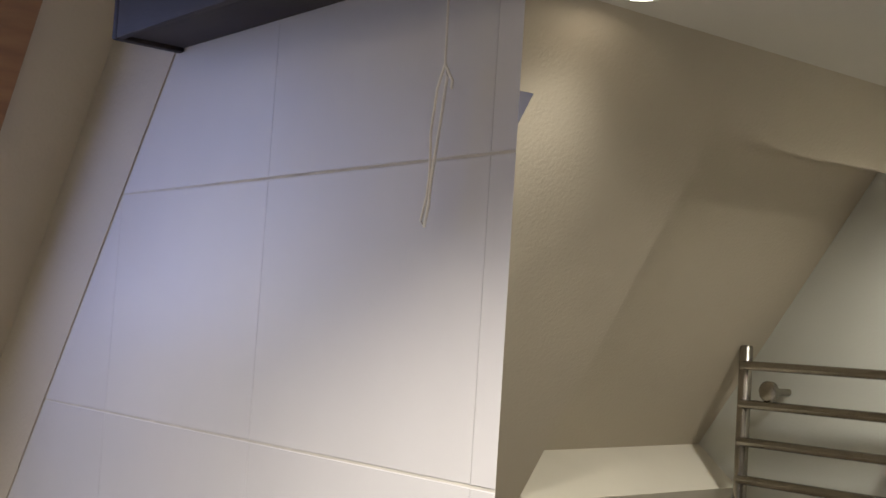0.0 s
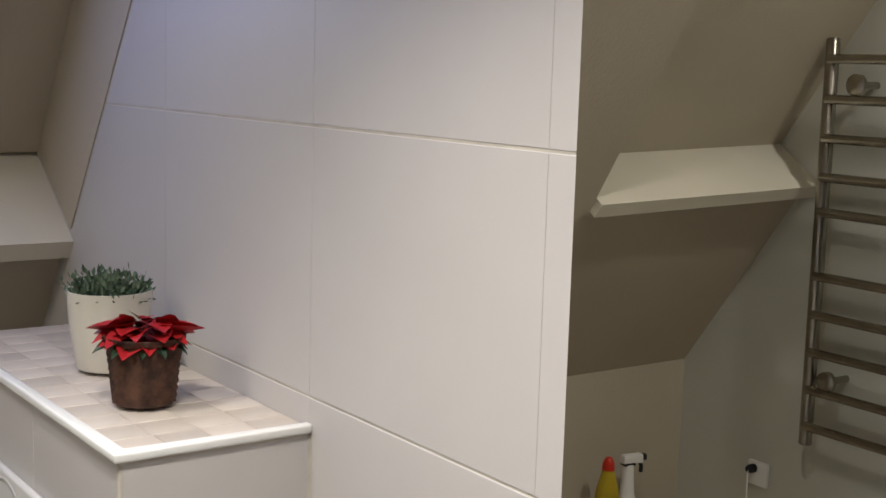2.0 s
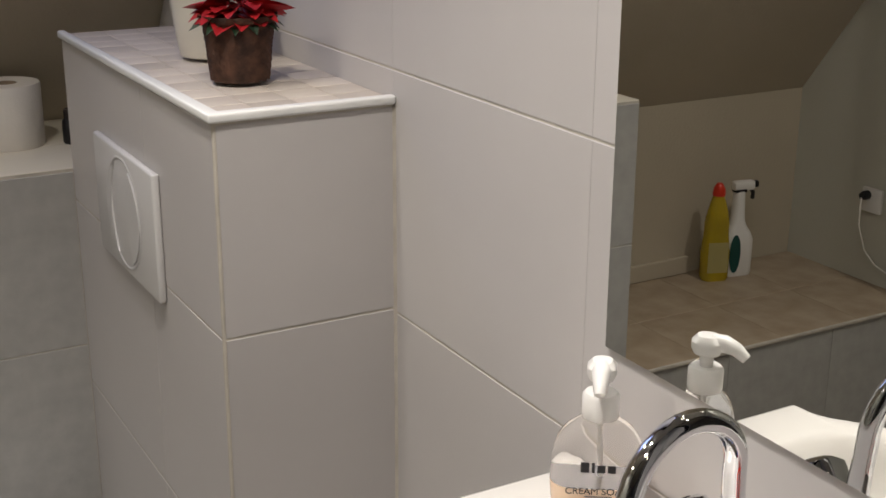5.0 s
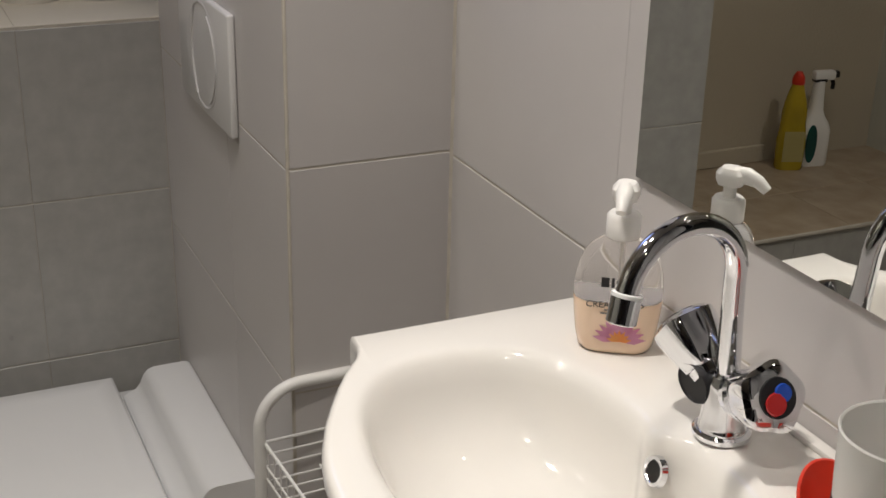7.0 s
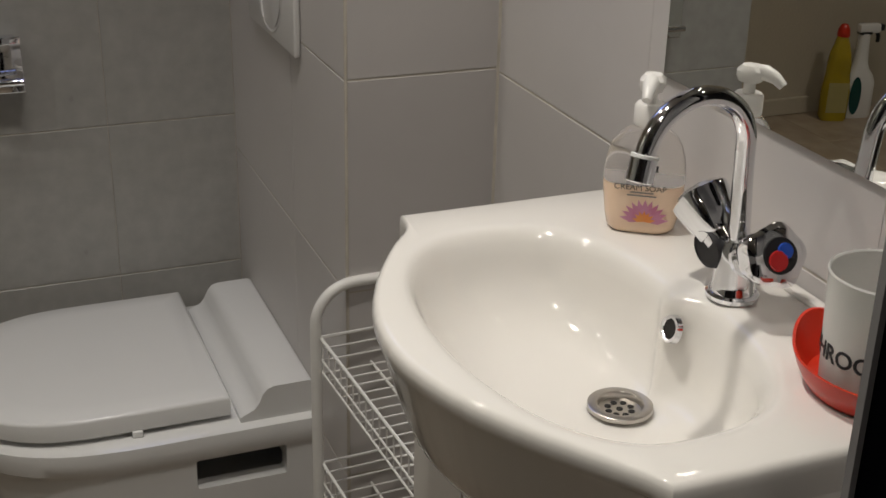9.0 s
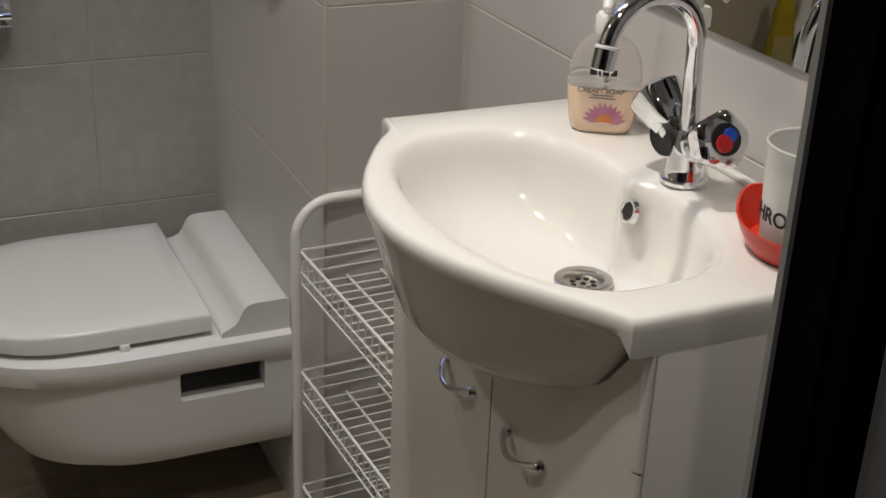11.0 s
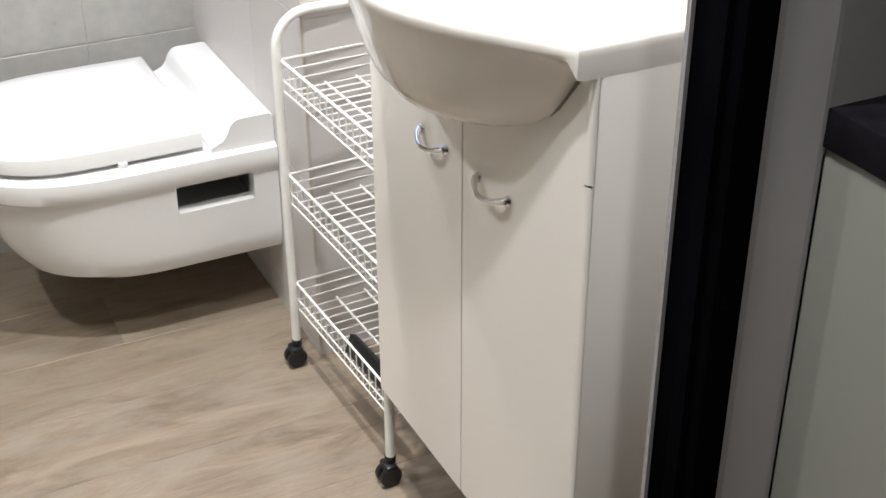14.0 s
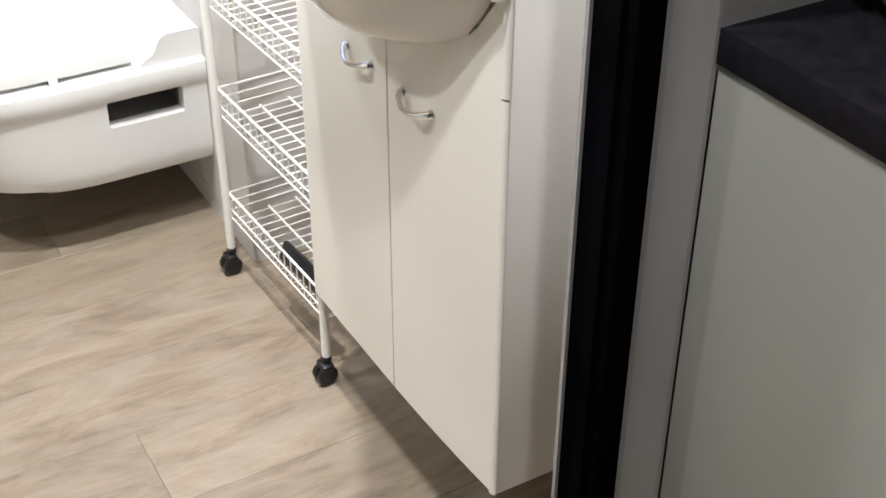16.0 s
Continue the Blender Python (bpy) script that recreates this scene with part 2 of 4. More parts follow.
mb.inputs["Metallic"].default_value, mb.inputs["Roughness"].default_value = 1.0, 0.0

GLOW = bpy.data.materials.new("lamp_glow")
GLOW.use_nodes = True
gb = GLOW.node_tree.nodes["Principled BSDF"]
gb.inputs["Emission Color"].default_value = (1.0, 0.86, 0.68, 1)
gb.inputs["Emission Strength"].default_value = 25.0

# ---- building helpers ----


def finish(bm, name, mat, smooth=True, sharp=40):
    me = bpy.data.meshes.new(name)
    bmesh.ops.recalc_face_normals(bm, faces=bm.faces)
    for f in bm.faces:
        f.smooth = smooth
    if smooth:
        for e in bm.edges:
            if len(e.link_faces) == 2 and e.calc_face_angle(0) > radians(sharp):
                e.smooth = False
    bm.to_mesh(me)
    bm.free()
    me.materials.append(mat)
    return me


def part(name, bm, mat, parent, label="", smooth=True):
    ob = new(name, finish(bm, name, mat, smooth))
    ob.parent = parent
    if label:
        tagged(ob, label)
    return ob


def thing(name, label, category, group="", kind="", at=(0, 0, 0), turn=0.0):
    ob = new(name)
    ob.empty_display_size = 0.05
    ob.matrix_world = pose(*at, 0, 0, turn)
    return tagged(ob, label, category, group, kind)


def solo(name, bm, mat, label, category, group="", kind="", smooth=True):
    return tagged(new(name, finish(bm, name, mat, smooth)), label, category, group, kind)


def add_box(bm, x0, x1, y0, y1, z0, z1, bevel=0.0, seg=2):
    r = bmesh.ops.create_cube(bm, size=1.0)
    vs = r["verts"]
    for v in vs:
        v.co = Vector(((x0 + x1) / 2 + v.co.x * (x1 - x0), (y0 + y1) / 2 + v.co.y * (y1 - y0), (z0 + z1) / 2 + v.co.z * (z1 - z0)))
    if bevel:
        es = list({e for v in vs for e in v.link_edges})
        bmesh.ops.bevel(bm, geom=es, offset=bevel, segments=seg, profile=0.5, affect="EDGES")
    return bm


def box(x0, x1, y0, y1, z0, z1, bevel=0.0, seg=2):
    return add_box(bmesh.new(), x0, x1, y0, y1, z0, z1, bevel, seg)


def rings_mesh(bm, rings, close=True, cap0=False, cap1=False):
    """Skins closed loops of points into one surface."""
    loops = [[bm.verts.new(p) for p in r] for r in rings]
    n = len(loops[0])
    for a, b in zip(loops, loops[1:]):
        for i in range(n if close else n - 1):
            j = (i + 1) % n
            bm.faces.new((a[i], a[j], b[j], b[i]))
    if cap0:
        bm.faces.new(loops[0])
    if cap1:
        bm.faces.new(loops[-1])
    return bm


def lathe(profile, n=32, centre=(0, 0, 0), axis=(0, 0, 1), cap0=True, cap1=True, bm=None):
    """Turns (radius, height) pairs round an axis."""
    bm = bm or bmesh.new()
    q = Vector((0, 0, 1)).rotation_difference(Vector(axis).normalized())
    c = Vector(centre)
    rings = [[c + q @ Vector((r * math.cos(2 * math.pi * i / n), r * math.sin(2 * math.pi * i / n), h)) for i in range(n)] for r, h in profile]
    return rings_mesh(bm, rings, True, cap0, cap1)


def tube(points, radius, n=10, bm=None, radii=None, caps=True):
    """Sweeps a circle along a line of points."""
    bm = bm or bmesh.new()
    pts = [Vector(p) for p in points]
    rings = []
    up = None
    for i, p in enumerate(pts):
        d = (pts[min(i + 1, len(pts) - 1)] - pts[max(i - 1, 0)]).normalized()
        if up is None:
            up = d.orthogonal().normalized()
        else:
            up = (up - d * up.dot(d)).normalized()
        side = d.cross(up)
        r = radii[i] if radii else radius
        rings.append([p + (up * math.cos(2 * math.pi * k / n) + side * math.sin(2 * math.pi * k / n)) * r for k in range(n)])
    return rings_mesh(bm, rings, True, caps, caps)


def rounded(w, d, r, z, cx=0.0, cy=0.0, seg=5):
    """A loop round a rectangle with rounded corners."""
    out = []
    for k, (sx, sy) in enumerate(((1, 1), (-1, 1), (-1, -1), (1, -1))):
        for i in range(seg + 1):
            a = math.pi / 2 * (k + i / seg)
            out.append(Vector((cx + sx * (w / 2 - r) + r * math.cos(a), cy + sy * (d / 2 - r) + r * math.sin(a), z)))
    return out


def letters(name, body, size, mat, parent, m, extrude=0.0002, bend=0.0, bold=0.0):
    """Words as a mesh, laid flat in x and y and then placed by m; bend wraps them round an upright cylinder of that radius."""
    cu = bpy.data.curves.new(name, "FONT")
    cu.body, cu.size, cu.extrude, cu.align_x, cu.align_y = body, size, extrude, "CENTER", "CENTER"
    cu.offset = bold
    tmp = bpy.data.objects.new("tmp_text", cu)
    scene.collection.objects.link(tmp)
    dg = bpy.context.evaluated_depsgraph_get()
    me = bpy.data.meshes.new_from_object(tmp.evaluated_get(dg))
    bpy.data.objects.remove(tmp)
    me.materials.clear()
    me.materials.append(mat)
    if bend:
        for v in me.vertices:
            a = v.co.x / bend
            r = bend + 0.0004 + v.co.z
            v.co = Vector((r * math.sin(a), -r * math.cos(a), v.co.y))
    ob = new(name, me)
    ob.parent = parent
    ob.matrix_local = m
    return ob


def carve(ob, bm, mat):
    """Cuts the hollow bm out of a part's mesh for good."""
    tool = bpy.data.objects.new("tmp_tool", finish(bm, "tmp_tool", mat))
    scene.collection.objects.link(tool)
    cut = ob.modifiers.new("cut", "BOOLEAN")
    cut.operation, cut.object, cut.solver = "DIFFERENCE", tool, "EXACT"
    dg = bpy.context.evaluated_depsgraph_get()
    me = bpy.data.meshes.new_from_object(ob.evaluated_get(dg))
    ob.modifiers.clear()
    me.set_sharp_from_angle(angle=radians(35))
    ob.data = me
    bpy.data.objects.remove(tool)


# ---- floor and walls ----
JOINT = 0.0019


def structure(name, bm, mat, label, category):
    return solo(name, bm, mat, label, category, kind="structure", smooth=False)


floor = structure("floor", box(-2.2, 0.7, -3.0, 1.6, -0.12, -0.003), FLOORING, "light brown wood-look vinyl floor with long planks", "floor")
wall_east = structure("wall_east", box(0.0062, 0.13, -1.045, 1.6, 0, 2.3), GROUT, "white tiled wall with beige joints behind the basin", "wall")
wall_west = structure("wall_west", box(-1.84, -1.70, -1.165, 1.6, 0, 2.3), PLASTER_W, "pale painted wall behind the towel radiator", "wall")
knee = structure("wall_north", box(-0.845, 0.0, 0.6428, 1.05, 0, 0.975), GROUT, "low tiled wall, darker than the others, below the sloping roof", "wall")
cistern = structure("cistern_casing", box(-0.2058, 0.0061, 0.0082, 0.6415, 0, 1.174), GROUT, "white tiled casing of the concealed toilet cistern", "wall")
# the partition's dark colour is chosen to cut bounced light
south = bmesh.new()
add_box(south, -0.206, 0.30, -1.108, -1.045, 0, 2.3)
add_box(south, -1.72, -1.15, -1.108, -1.045, 0, 2.3)
add_box(south, -1.15, -0.206, -1.108, -1.045, 2.06, 2.3)
structure("wall_south", south, HALL, "partition wall with a doorway, darkened to cut bounced light", "wall")
ceil = structure("ceiling", box(-2.2, 0.7, -3.0, 0.2, CEIL, CEIL + 0.1), CEILING, "plain warm white ceiling with small spotlights", "ceiling")
# the hall walls are darkened for the same low bounce
hall = bmesh.new()
add_box(hall, 0.55, 0.67, -3.0, -1.108, 0, 2.3)
add_box(hall, -2.2, 0.67, -3.12, -3.0, 0, 2.3)
add_box(hall, -2.32, -2.2, -3.0, -1.108, 0, 2.3)
add_box(hall, -2.2, -1.72, -1.108, -1.0, 0, 2.3)
structure("wall_hall", hall, HALL, "walls outside the door, darkened to cut bounced light", "wall")

# the deck in the alcove beside the towel radiator
alcove = structure("alcove_deck", box(-1.72, -0.8455, 0.6428, 1.12, 0, 0.4138), GROUT, "low brown tiled deck under the sloping roof", "ledge")
structure("alcove_back", box(-1.72, -0.60, 1.08, 1.16, 0.4138, 0.95), PLASTER, "warm plastered wall behind the deck", "wall")

structure("baseboard", box(-1.36, -0.8465, 1.066, 1.0795, 0.4160, 0.458, 0.002), PLASTER, "cream skirting strip along the deck", "baseboard")
part("edge_trim", box(-1.699, -0.8465, 0.6355, 0.6408, 0.4085, 0.4165, 0.0012), GROUT, alcove, "pale edge trim of the deck")

# ---- sloping roof ----


def slope_box(bm, x0, x1, u0, u1, n0, n1):
    """A slab in the roof's own directions: u up the slope, n into the room."""
    vs = []
    for x in (x0, x1):
        for u in (u0, u1):
            for n in (n0, n1):
                p = SLOPE_O + SLOPE_U * u + SLOPE_N * n
                vs.append(bm.verts.new((x, p.y, p.z)))
    for f in ((0, 1, 3, 2), (4, 6, 7, 5), (0, 4, 5, 1), (2, 3, 7, 6), (0, 2, 6, 4), (1, 5, 7, 3)):
        bm.faces.new([vs[i] for i in f])
    return bm


U_TOP = 0.86
def slope_panel(bounds, label):
    bm = bmesh.new()
    slope_box(bm, *bounds)
    return structure("roof_slope", bm, PLASTER, label, "roof")


slope_panel((-1.72, 0.011, -1.2, -0.022, -0.14, -0.012), "warm plastered lower part of the sloping roof")
slope_panel((-1.72, 0.011, U_TOP, 1.30, -0.14, 0.0), "warm plastered upper part of the sloping roof")
slope_panel((0.003, 0.0115, 0.0, U_TOP, -0.20, 0.0), "narrow plastered edge beside the tiled wall")
slope_panel((-1.72, -0.98, 0.0, U_TOP, -0.24, -0.130), "plastered back of the roof recess")
# the boxed rafter between the two recesses narrows upwards
bm = bmesh.new()
vs = []
for n in (-0.20, 0.0):
    for u, xa, xb in ((-0.60, -1.095, -0.58), (U_TOP, -0.995, -0.58)):
        p = SLOPE_O + SLOPE_U * u + SLOPE_N * n
        vs += [bm.verts.new((xa, p.y, p.z)), bm.verts.new((xb, p.y, p.z))]
for f in ((0, 1, 3, 2), (4, 6, 7, 5), (0, 2, 6, 4), (1, 5, 7, 3), (0, 4, 5, 1), (2, 3, 7, 6)):
    bm.faces.new([vs[i] for i in f])
structure("boxed_rafter", bm, PLASTER, "warm plastered boxed rafter between the recesses", "roof")
for x0, x1, rise, low in ((-0.58, 0.0050, 0.0, -0.020), (-1.70, -1.056, 0.024, 0.0)):
    b = bmesh.new()
    slope_box(b, x0, x1, -0.022, 0.012, -0.20, 0.018)
    for v in b.verts:
        v.co += SLOPE_U * (low + rise * (x1 - v.co.x) / (x1 - x0))
    structure("window_sill", b, SILL, "cream painted sill at the foot of the roof recess", "sill")
lining = bmesh.new()
slope_box(lining, -0.58, 0.0028, 0.0, 0.165, -0.22, -0.18)
slope_box(lining, -0.113, 0.0028, 0.165, U_TOP, -0.22, -0.18)
structure("window_lining", lining, PLASTER, "pale lining board round the skylight", "trim")

skylight = thing("window_1", "pine-framed roof window with dusk sky behind it", "window", kind="structure")
for nm, (x0, x1, u0, u1) in {"frame_bottom": (-0.58, -0.113, 0.165, 0.225), "frame_top": (-0.58, -0.113, 0.80, U_TOP),
                             "frame_side": (-0.173, -0.113, 0.225, 0.80), "frame_side_far": (-0.58, -0.52, 0.225, 0.80)}.items():
    b = bmesh.new()
    slope_box(b, x0, x1, u0, u1, -0.24, -0.165)
    part("window_frame", b, WOOD, skylight, "orange-brown pine frame", smooth=False)
b = bmesh.new()
slope_box(b, -0.52, -0.173, 0.225, 0.80, -0.212, -0.206)
pane = part("pane", b, GLASS, skylight, smooth=False)
pane.visible_shadow = False

# ---- mirror ----
mirror = thing("wall_mirror", "large frameless wall mirror over the wash basin", "mirror")
part("mirror_glass", box(0.0010, 0.0042, -1.0300, -0.4020, 1.0300, 2.02), MIRROR, mirror, smooth=False)
part("backing", box(0.0043, 0.0053, -1.0300, -0.4015, 1.0295, 2.02), EDGE, mirror, smooth=False)

# ---- cistern casing details ----
b = bmesh.new()
angle = [(-0.2125, 0.0020), (0.0050, 0.0020), (0.0050, 0.0135), (-0.2005, 0.0135), (-0.2005, 0.6440), (-0.2125, 0.6440)]
rings_mesh(b, [[(x, y, z) for x, y in angle] for z in (1.1700, 1.1805)], True, True, True)
bmesh.ops.bevel(b, geom=b.edges[:], offset=0.0028, segments=3, profile=0.5, affect="EDGES")
part("edge_trim", b, TRIM_W, cistern, "white rounded edge trim")

for loop in ([(-0.2067, 0.0112), (-0.2067, 0.0098), (-0.2058, 0.0082), (-0.2046, 0.0074), (-0.2034, 0.0074), (-0.2030, 0.0115)],
             [(0.0023, 0.0078), (0.0027, 0.0072), (0.0039, 0.0064), (0.0050, 0.0050), (0.0057, 0.0045), (0.0057, 0.0078)]):
    part("corner_joint", rings_mesh(bmesh.new(), [[(x, y, z) for x, y in loop] for z in (0.001, 1.1675)], True, True, True), GROUT, cistern, "pale beige corner joint")

flush = thing("flush_plate", "white toilet flush plate with a round double button", "flush plate")
part("plate", box(-0.2170, -0.2068, 0.205, 0.468, 0.906, 1.070, 0.004, 3), PLATE, flush)
# round button: two crescents split by a curved gap
for side in (0, 1):
    b = bmesh.new()
    n = 40
    pts = []
    for i in range(n + 1):
        a = math.radians(-62 + 124 * i / n) + (math.pi if side else 0)
        pts.append((0.336 + 0.068 * math.cos(a), 0.988 + 0.068 * math.sin(a)))
    gap = 0.008 if not side else -0.008
    chord = []
    for i in range(n + 1):
        k = i / n
        ya, za = pts[-1]
        yb, zb = pts[0]
        yy = ya + (yb - ya) * k + (0.018 * math.sin(math.pi * k)) + gap * 0.3
        chord.append((yy, za + (zb - za) * k))
    loop = pts + chord[1:-1]
    lo = [b.verts.new((-0.2170, y, z)) for y, z in loop]
    hi = [b.verts.new((-0.2190, y, z)) for y, z in loop]
    b.faces.new(hi)
    for i in range(len(loop)):
        j = (i + 1) % len(loop)
        b.faces.new((lo[i], lo[j], hi[j], hi[i]))
    part("button", b, PLATE, flush)
b = bmesh.new()
rings_mesh(b, [[Vector((-0.2172 - dx, 0.336 + r * math.cos(2 * math.pi * i / 48), 0.988 + r * math.sin(2 * math.pi * i / 48))) for i in range(48)]
               for r, dx in ((0.070, 0.0), (0.0715, 0.0010), (0.0735, 0.0010), (0.075, 0.0))])
part("button_ring", b, PLATE, flush)

# ---- dark wall shelf with pull cord ----
shelf = thing("wall_shelf", "dark brown wooden shelf high on the tiled wall", "shelf")
part("board", box(-0.075, 0.0050, -0.398, 0.236, 1.955, 1.975, 0.003), WOOD_D, shelf)
part("front_rail", box(-0.087, -0.0755, -0.398, 0.236, 1.950, 2.10, 0.003), WOOD_D, shelf)
part("end_panel", box(-0.0865, 0.0050, 0.2365, 0.250, 1.950, 2.10, 0.003), WOOD_D, shelf)
cord = thing("pull_cord", "looped white cotton cord hanging from the shelf", "cord")
b = tube([(-0.012, -0.312, 1.955), (-0.012, -0.313, 1.90), (-0.012, -0.314, 1.862)], 0.0012, 6)
tube([(-0.012, -0.314, 1.862), (-0.013, -0.306, 1.84), (-0.014, -0.302, 1.80), (-0.013, -0.303, 1.765), (-0.012, -0.300, 1.745),
      (-0.012, -0.293, 1.722), (-0.012, -0.298, 1.716), (-0.012, -0.303, 1.735), (-0.013, -0.306, 1.76), (-0.012, -0.311, 1.80),
      (-0.012, -0.318, 1.85), (-0.012, -0.314, 1.862), (-0.012, -0.326, 1.845), (-0.012, -0.325, 1.838)], 0.0014, 6, bm=b)
part("string", b, CORD, cord)

# ---- ceiling spotlights ----
# the last two fittings only house the added lamps
for i, (sx, sy) in enumerate(SPOTS):
    sp = thing("ceiling_spotlight", "small round recessed ceiling spotlight, lit", "lamp", group="ceiling spotlights", at=(sx, sy, CEIL))
    part("bezel", lathe([(0.030, -0.002), (0.030, -0.006), (0.040, -0.006), (0.042, 0.0)], 28, cap0=False, cap1=False), CHROME, sp)
    part("lens", lathe([(0.0301, -0.003), (0.001, -0.0035)], 24, cap0=False), GLOW, sp)

# ---- wash basin ----
BC = Vector((-0.20, -0.622))


def basin_outline(theta):
    """Distance from the basin's middle to its edge, in a direction."""
    dx, dy = math.cos(theta), math.sin(theta)
    r = 0.0
    step = 0.0005
    while True:
        r += step
        x, y = BC.x + dx * r, BC.y + dy * r
        u = (y + 0.624) / 0.259
        if x > 0.0042 or abs(u) > 1:
            return r - step
        front = -0.262 - 0.111 * max(0.0, 1 - u * u) ** 1.3
        if u > 0:
            front -= 0.015 * math.exp(-((1 - u) / 0.045) ** 2) - 0.004 * math.exp(-((0.85 - u) / 0.07) ** 2)
        if x < front:
            return r - step


def bowl_outline(theta):
    dx, dy = math.cos(theta), math.sin(theta)
    ax = 0.130 - 0.009 * math.tanh(dy / 0.2) if dx > 0 else 0.107
    ay = 0.186 if dy > 0 else 0.205
    p = 2.8 if dx > 0 else 2.2
    r = (abs(dx / ax) ** p + abs(dy / ay) ** p) ** (-1 / p)
    return r - (0.015 * math.exp(-(dy / 0.16) ** 2) if dx > 0 else 0.0)


def basin_mesh():
    n = 240
    ths = [2 * math.pi * i / n for i in range(n)]
    ro = [basin_outline(t) for t in ths]
    BB = Vector((-0.220, -0.618))
    rb = [bowl_outline(t) for t in ths]
    rings = []

    def outer(scale, z, inset=0.0):
        ring = []
        for i, t in enumerate(ths):
            r = ro[i] * scale - inset
            x, y = BC.x + r * math.cos(t), BC.y + r * math.sin(t)
            # the underside runs out flat towards both ends
            deep = max(0.0, 1 - abs((y + 0.624) / 0.262) ** 3) ** 0.8
            end = max(0.0, min(1.0, (abs((y + 0.624) / 0.259) - 0.94) / 0.06))
            top = 0.883 - 0.018 * end * end * (3 - 2 * end)
            ring.append((x, y, z if z > 0.884 else top - (0.883 - z) * deep))
        rings.append(ring)

    def inner(scale, z, grow=0.0, drain=0.0):
        rings.append([(BB.x + drain * (-0.158 - BB.x) + (rb[i] * scale + grow) * math.cos(t), BB.y + drain * (-0.634 - BB.y) + (rb[i] * scale + grow) * math.sin(t), z)
                      for i, t in enumerate(ths)])

    for sc, z in ((0.40, 0.748), (0.52, 0.751), (0.63, 0.757), (0.73, 0.769), (0.81, 0.789), (0.87, 0.815), (0.915, 0.840), (0.950, 0.861), (0.975, 0.874), (0.988, 0.8795), (0.996, 0.8832)):
        outer(sc, z)
    outer(1.0, 0.8885)
    outer(1.0, 0.8945, 0.0008)
    outer(1.0, 0.8985, 0.0034)
    outer(1.0, 0.900, 0.0075)
    inner(1.0, 0.8990, 0.016)
    inner(1.0, 0.8980, 0.009)
    inner(1.0, 0.8962, 0.004)
    inner(1.0, 0.8925, 0.0)
    inner(0.97, 0.886)
    inner(0.945, 0.874, 0, 0.03)
    inner(0.91, 0.858, 0, 0.08)
    inner(0.85, 0.840, 0, 0.16)
    inner(0.74, 0.823, 0, 0.32)
    inner(0.58, 0.811, 0, 0.55)
    inner(0.40, 0.804, 0, 0.8)
    rings.append([(-0.158 + 0.020 * math.cos(t), -0.634 + 0.020 * math.sin(t), 0.7985) for t in ths])
    bm = bmesh.new()
    rings_mesh(bm, rings, True, True, True)
    return bm


basin = thing("wash_basin", "white ceramic wash basin with a bowed front", "basin")
part("bowl", basin_mesh(), CERAMIC, basin)
part("splash_lip", box(-0.008, 0.0045, -0.880, -0.368, 0.899, 0.906, 0.003), CERAMIC, basin)
drain = part("drain", lathe([(0.0295, 0.8035), (0.0292, 0.8068), (0.0275, 0.8078), (0.0212, 0.8074), (0.0200, 0.8062), (0.0192, 0.8018), (0.0, 0.8012)], 44, (-0.158, -0.634, 0), cap0=False, cap1=False), STEEL, basin, "brushed steel drain with a sunken strainer")
# dark discs on the strainer floor paint the shade of its holes
for i in range(9):
    a = 2 * math.pi * i / 8
    r = 0.0110 if i < 8 else 0.0
    part("drain_hole_shade", lathe([(0.0030, 0.80130), (0.0030, 0.80205)], 12, (-0.158 + r * math.cos(a), -0.634 + r * math.sin(a), 0)), HOLE_SHADE, drain)
of_axis = (-0.96, 0.0, 0.27)
over = part("overflow_ring", lathe([(0.0085, 0.0006), (0.0095, 0.0018), (0.0122, 0.0018), (0.0135, -0.003)], 28, (-0.1095, -0.628, 0.870), of_axis, cap0=False, cap1=False), CHROME, basin, "chrome overflow ring")
# a dark disc in the ring paints the shade of the opening
part("overflow_hole_shade", lathe([(0.0001, 0.0012), (0.0088, 0.0011)], 24, (-0.1095, -0.628, 0.870), of_axis), HOLE_SHADE, over)

# ---- mixer tap ----
tap = thing("mixer_tap", "chrome swan-neck mixer tap with two faceted handles", "tap")
TX, TY = -0.058, -0.640
part("base", lathe([(0.0205, 0.8995), (0.0210, 0.905), (0.019, 0.909), (0.0185, 0.918), (0.017, 0.928), (0.017, 0.946), (0.014, 0.954)], 32, (TX, TY, 0)), CHROME, tap)
neck = [(TX - 0.007 * k, TY - 0.003 * k, 0.944 + 0.094 * k) for k in (0, 0.25, 0.5, 0.75, 1.0)]
for i in range(1, 17):
    a = math.pi * 0.95 * i / 16
    neck.append((TX - 0.007 - 0.0555 + 0.0555 * math.cos(a), TY - 0.003 - 0.022 * i / 16, 1.038 + 0.054 * math.sin(a)))
part("spout", tube(neck, 0.0086, 18, radii=[0.0100, 0.0096, 0.0091] + [0.0086] * (len(neck) - 3)), CHROME, tap)
tip = Vector(neck[-1])
drop = (tip - Vector(neck[-2])).normalized()
part("aerator", lathe([(0.0092, -0.004), (0.0110, -0.003), (0.0110, 0.0155), (0.0095, 0.0165), (0.0080, 0.0145)], 24, tip, drop), CHROME, tap)
part("aerator_ring", lathe([(0.0100, -0.0060), (0.0114, -0.0055), (0.0114, -0.0030), (0.0100, -0.0025)], 24, tip, drop), TRIM_W, tap, "pale ring above the aerator")
